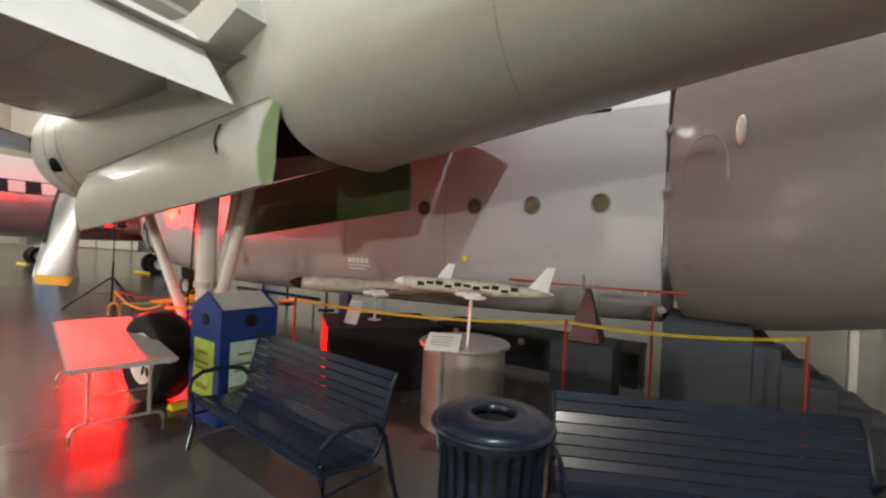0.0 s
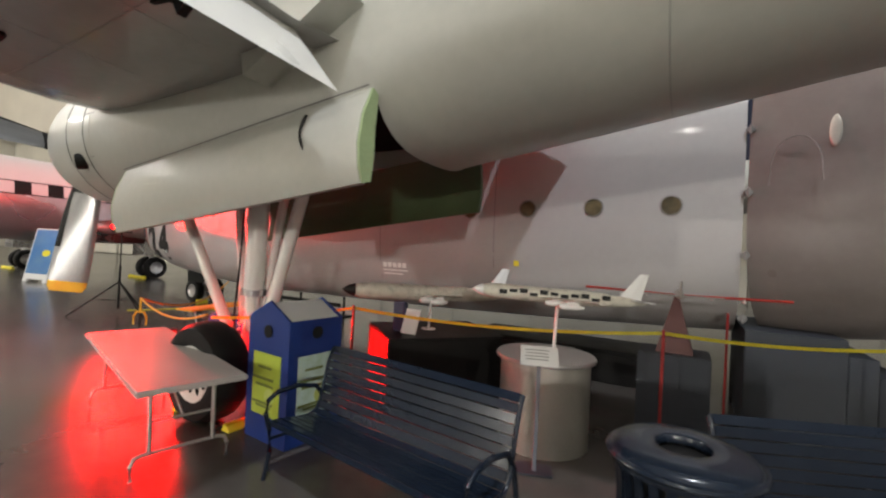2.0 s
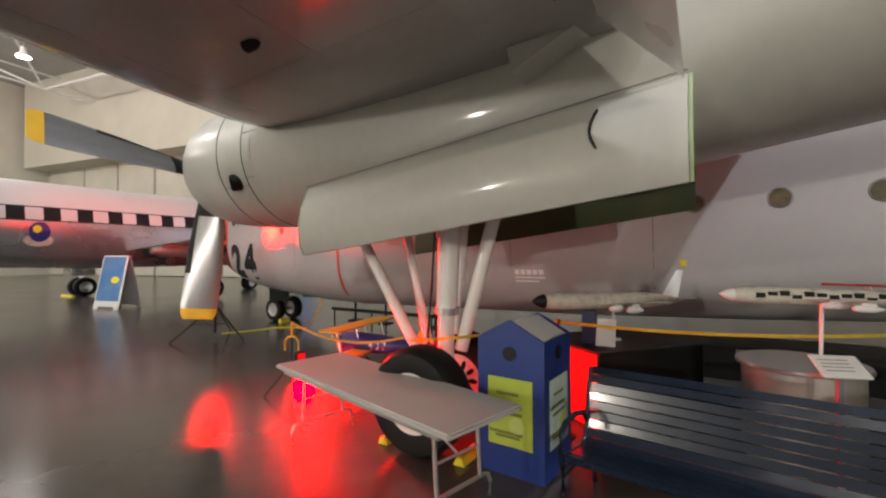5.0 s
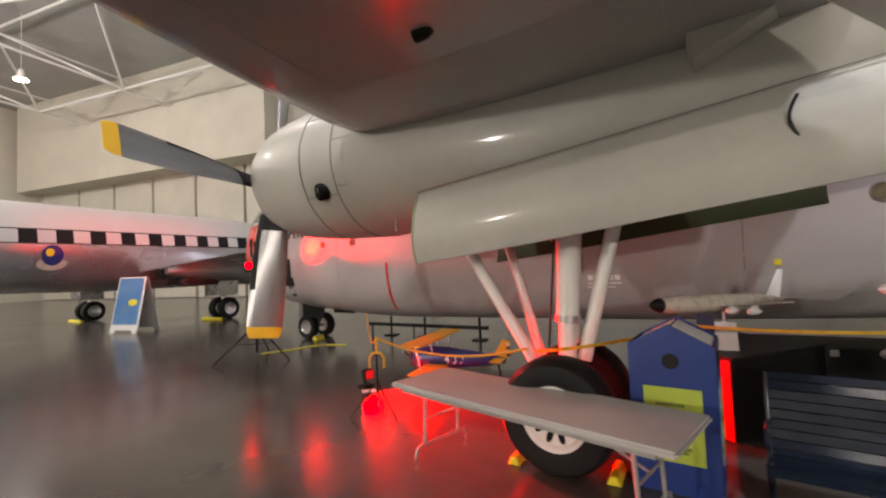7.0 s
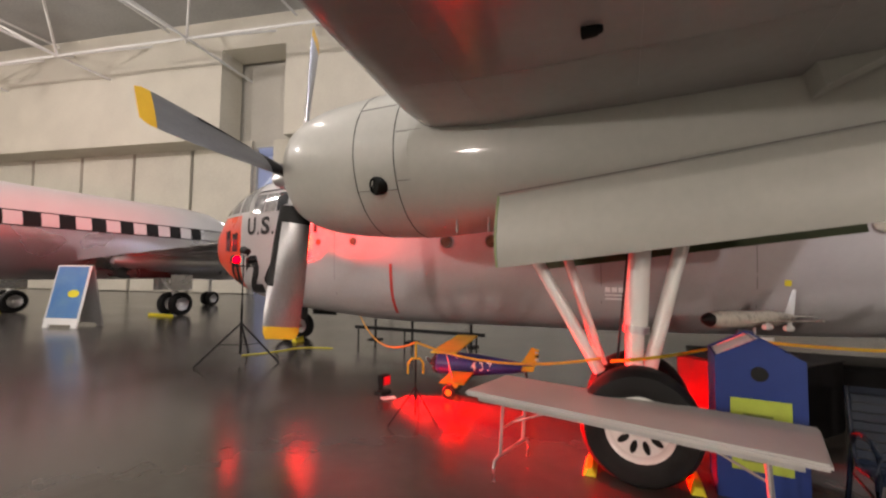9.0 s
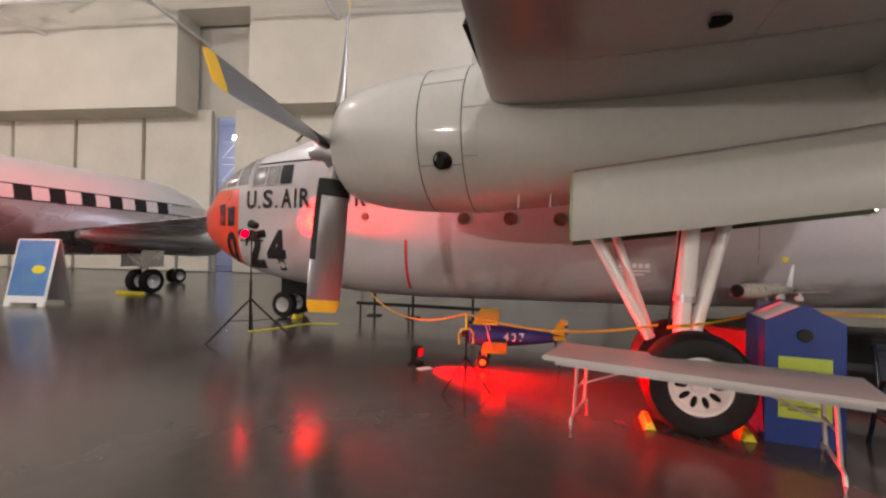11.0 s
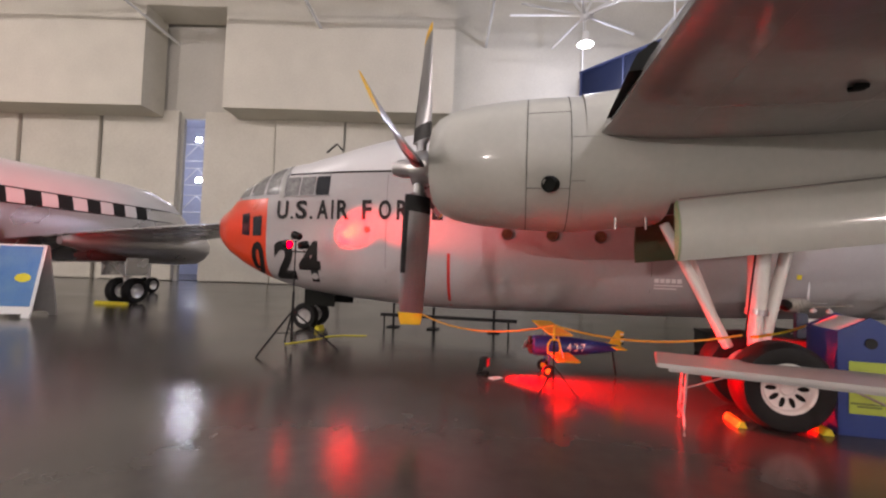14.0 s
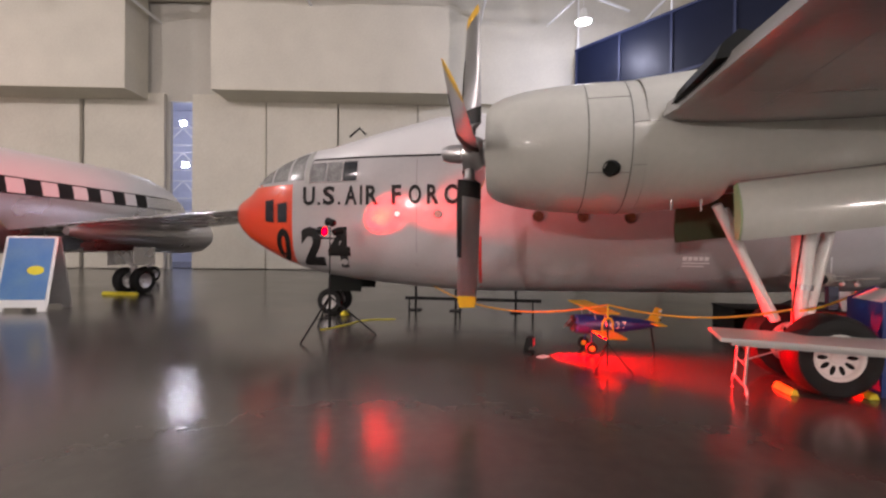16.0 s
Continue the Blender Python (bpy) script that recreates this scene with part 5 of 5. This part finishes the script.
part("radial_engine", bm, RED_DARK, toy)
bm = bmesh.new()
bar(bm, (0.72, -0.2, 0.36), (0.72, 0.2, 0.56), 0.04, 0.015)
part("propeller", bm, SILVER, toy)
for z, x in ((0.74, 0.32), (0.36, 0.2)):
    bm = bmesh.new()
    box(bm, x, 0, z, 0.34, 1.6, 0.025, None, 0.01)
    part("wing", bm, YELLOW, toy, "yellow-orange wing")
for sy in (-0.6, 0.6, -0.12, 0.12):
    bm = bmesh.new()
    rod(bm, (0.24, sy, 0.39), (0.33, sy, 0.74), 0.01)
    part("strut", bm, SILVER, toy)
bm = bmesh.new()
box(bm, -0.72, 0, 0.48, 0.16, 0.62, 0.015)
part("tailplane", bm, YELLOW, toy)
bm = bmesh.new()
skin(bm, [[bm.verts.new((x, y, z)) for x, z in [(-0.6, 0.5), (-0.82, 0.5), (-0.86, 0.72), (-0.76, 0.75)]] for y in (-0.008, 0.008)])
part("fin", bm, YELLOW, toy)
for i in range(4):
    bm = bmesh.new()
    box(bm, -0.83, 0, 0.52 + 0.05 * i, 0.05, 0.022, 0.025)
    part("rudder_stripe", bm, SIGN_WHITE if i % 2 else BLACK, toy)
for sy in (-0.22, 0.22):
    bm = bmesh.new()
    turned(bm, [(0.03, -0.025), (0.09, -0.025), (0.1, 0.0), (0.09, 0.025), (0.03, 0.025)], 24, "Y", (0.38, sy, 0.1))
    w = part("wheel", bm, RUBBER, toy, "", True)
    bm = bmesh.new()
    turned(bm, [(0.01, -0.03), (0.045, -0.03), (0.045, 0.03), (0.01, 0.03)], 16, "Y", (0.38, sy, 0.1))
    part("hub", bm, YELLOW, w)
    bm = bmesh.new()
    rod(bm, (0.38, sy, 0.1), (0.34, sy * 0.5, 0.36), 0.014)
    part("gear_leg", bm, TOY_BLUE, toy)
bm = bmesh.new()
rod(bm, (-0.74, 0, 0.02), (-0.68, 0, 0.42), 0.015)
part("tail_skid", bm, BLACK, toy)
for i, ch in enumerate("437"):
    lettering(ch, 0.17, SIGN_WHITE, toy, Matrix.Translation((0.08 - 0.11 * i, 0.152 - 0.013 * i, 0.41)) @ SIDE, 0, "", None, "numeral", 0.9)

# ---- sandwich-board sign ----
sign = thing("sandwich_board", pose(-14.75, 15.5, 0, 0, 0, -14), "white A-frame sign with a blue sky poster", "sign")
for sy, nm in ((-1, "front_leaf"), (1, "back_leaf")):
    bm = bmesh.new()
    box(bm, 0, 0, 0.1, 1.25, 0.04, 1.85, None, 0.015)
    for x in (-0.5, 0.5):
        box(bm, x, 0, 0, 0.2, 0.05, 0.14)
    leaf = part(nm, bm, SIGN_WHITE if sy < 0 else TABLE_LEG, sign)
    leaf.matrix_local = pose(0, sy * 0.42, 0, sy * 11.5)
    if sy < 0:
        bm = bmesh.new()
        box(bm, 0, -0.026, 0.3, 1.1, 0.008, 1.6)
        pst = part("poster", bm, SKY_POSTER, leaf, "blue sky and cloud poster")
        bm = bmesh.new()
        bmesh.ops.create_cone(bm, cap_ends=True, segments=24, radius1=0.17, radius2=0.17, depth=0.004, matrix=pose(0.22, -0.033, 1.05, 90) @ Matrix.Diagonal((1.2, 0.7, 1, 1)))
        part("yellow_disc", bm, CHOCK_YELLOW, leaf)

# ---- silver airliner ----
LINER = pose(-16.6, 20.7, 0, 0, 0, 62)
liner = thing("airliner", LINER, "polished silver airliner with white roof and chequered band, parked behind", "aircraft")
LTAB = [(-19, 0.25, 4.2), (-16, 0.75, 3.95), (-12, 1.3, 3.5), (-8, 1.6, 3.2), (-3, 1.66, 3.1), (2.4, 1.66, 3.1), (3.6, 1.58, 3.08), (4.6, 1.36, 3.0), (5.4, 1.0, 2.9), (5.9, 0.6, 2.82), (6.15, 0.15, 2.75)]


def liner_ring(x):
    r, zc = lerp_table(LTAB, x)
    return ring_section(x, 0, r, zc - r * 1.03, zc + r * 1.03, 2, 2, 56)


def liner_side(x, z):
    r, zc = lerp_table(LTAB, x)
    return -r * math.sqrt(max(0.0, 1 - min(1, ((z - zc) / (r * 1.03)) ** 2)))


def liner_body():
    bm = bmesh.new()
    xs = sorted({r[0] for r in LTAB} | {-14, -10, -6, 0})
    rings = [[bm.verts.new(p) for p in liner_ring(x)] for x in xs]
    skin(bm, rings, True, True)
    return split_height(bm, 3.72)


part("fuselage", keep(liner_body(), lambda c: c.z < 3.72), LINER_METAL, liner, "polished bare-metal lower fuselage", True)
part("fuselage_roof", keep(liner_body(), lambda c: c.z > 3.72), ROOF_PAINT, liner, "white painted roof", True)
for i in range(22):
    x0 = -8.6 + 0.5 * i
    bm = bmesh.new()
    z0, z1 = 3.24, 3.7
    rows = [[bm.verts.new((x, liner_side(x, z) - 0.014, z)) for x in (x0, x0 + 0.25, x0 + 0.5)] for z in [z0 + (z1 - z0) * k / 5 for k in range(6)]]
    for lo, hi in zip(rows, rows[1:]):
        for k in range(2):
            bm.faces.new((lo[k], lo[k + 1], hi[k + 1], hi[k]))
    part("chequer", bm, BLACK if i % 2 else ROOF_PAINT, liner)
for z in (3.22, 3.72):
    bm = bmesh.new()
    pipe(bm, [(x, liner_side(x, z) - 0.008, z) for x in [-13 + 0.6 * i for i in range(29)]], 0.02, 6)
    part("band_line", bm, BLACK, liner)


def liner_disc(name, pts, mat, x, z, out, parent):
    bm = bmesh.new()
    c = bm.verts.new((x, liner_side(x, z) - out, z))
    vs = [bm.verts.new((x + a, liner_side(x + a, z + b) - out, z + b)) for a, b in pts]
    for i in range(len(vs)):
        bm.faces.new((c, vs[i], vs[(i + 1) % len(vs)]))
    return part(name, bm, mat, parent)


circle = [(math.cos(2 * math.pi * k / 40), math.sin(2 * math.pi * k / 40)) for k in range(40)]
star5 = [((1.0 if k % 2 == 0 else 0.38) * math.sin(math.pi * k / 5), (1.0 if k % 2 == 0 else 0.38) * math.cos(math.pi * k / 5)) for k in range(10)]
rnd = liner_disc("insignia_disc", [(0.78 * a, 0.78 * b) for a, b in circle], NAVY_METAL, -9.4, 3.4, 0.03, liner)
liner_disc("insignia_star", [(0.74 * a, 0.74 * b) for a, b in star5], ROOF_PAINT, -9.4, 3.4, 0.045, rnd)
em = liner_disc("emblem_ribbon", [(0.42 * a, 0.22 * b - 0.26) for a, b in circle], CREAM_GLOSS, -5.2, 2.75, 0.03, liner)
liner_disc("emblem_shield", [(0.3 * a, 0.36 * b) for a, b in circle], TOY_BLUE, -5.2, 2.8, 0.045, em)
liner_disc("emblem_badge", [(0.12 * a, 0.14 * b) for a, b in circle], CHOCK_YELLOW, -5.28, 2.9, 0.06, em)
bm = bmesh.new()
rings = []
for y, le, te, z, th in [(15.5, 0.9, -0.8, 3.35, 0.2), (3.5, 2.2, -2.0, 2.35, 0.5), (1.2, 2.6, -2.4, 2.1, 0.62), (-1.2, 2.6, -2.4, 2.1, 0.62), (-3.5, 2.2, -2.0, 2.35, 0.5), (-15.5, 0.9, -0.8, 3.35, 0.2)]:
    rings.append([bm.verts.new(p) for p in wing_section(y, le, te, z, th)])
skin(bm, rings, True, True)
part("wing", bm, LINER_WING, liner, "polished silver wing", True)
for sy in (-1, 1):
    bm = bmesh.new()
    pipe(bm, [(-1.2 + 0.03 * i, sy * (1.6 + 1.1 * i), 2.22 + 0.075 * i) for i in range(12)], 0.015, 6)
    part("flap_seam", bm, SEAM, liner)
    bm = bmesh.new()
    turned(bm, [(0.55, 3.4), (0.68, 3.1), (0.72, 2.2), (0.66, 0.8), (0.5, -0.8), (0.12, -2.3)], 32, "X", (0, sy * 3.35, 2.1))
    part("nacelle", bm, SILVER, liner, "", True)
    bm = bmesh.new()
    turned(bm, [(0.02, 3.42), (0.5, 3.4), (0.5, 3.3)], 24, "X", (0, sy * 3.35, 2.1))
    part("engine_face", bm, SHADE_AND_BLACK, liner)
    bm = bmesh.new()
    box(bm, -0.9, sy * 3.35, 1.5, 1.5, 0.7, 0.35, None, 0.1)
    part("gear_well", bm, RED_DARK, liner)
    gx = 0.05 if sy < 0 else -2.3
    bm = bmesh.new()
    rod(bm, (gx, sy * 3.35, 0.45), (gx, sy * 3.35, 1.8), 0.11)
    rod(bm, (gx, sy * 3.35, 0.9), (gx - 0.9, sy * 3.35, 1.7), 0.05)
    rod(bm, (gx, sy * 3.35 - 0.45, 0.45), (gx, sy * 3.35 + 0.45, 0.45), 0.06)
    part("gear_leg", bm, STEEL_WHITE, liner, "", True)
    for dy in (-0.5, 0.5):
        bm = bmesh.new()
        box(bm, gx - 0.1, sy * 3.35 + dy, 1.0, 0.9, 0.03, 0.62, None, 0.008)
        part("gear_door", bm, LINER_WING, liner)
    for dy in (-0.33, 0.33):
        wheel(liner, (gx, sy * 3.35 + dy, 0.46), 0.46, 0.3, SILVER, None, 0)
    ch = chock(LINER @ pose(gx - 0.55, sy * 3.35, 0), CHOCK_YELLOW, 1.3)
bm = bmesh.new()
rod(bm, (4.3, 0, 0.35), (4.3, 0, 1.7), 0.09)
part("nose_leg", bm, SILVER, liner)
wheel(liner, (4.3, -0.18, 0.36), 0.36, 0.24, SILVER, None, 0)
wheel(liner, (4.3, 0.18, 0.36), 0.36, 0.24, SILVER, None, 0)
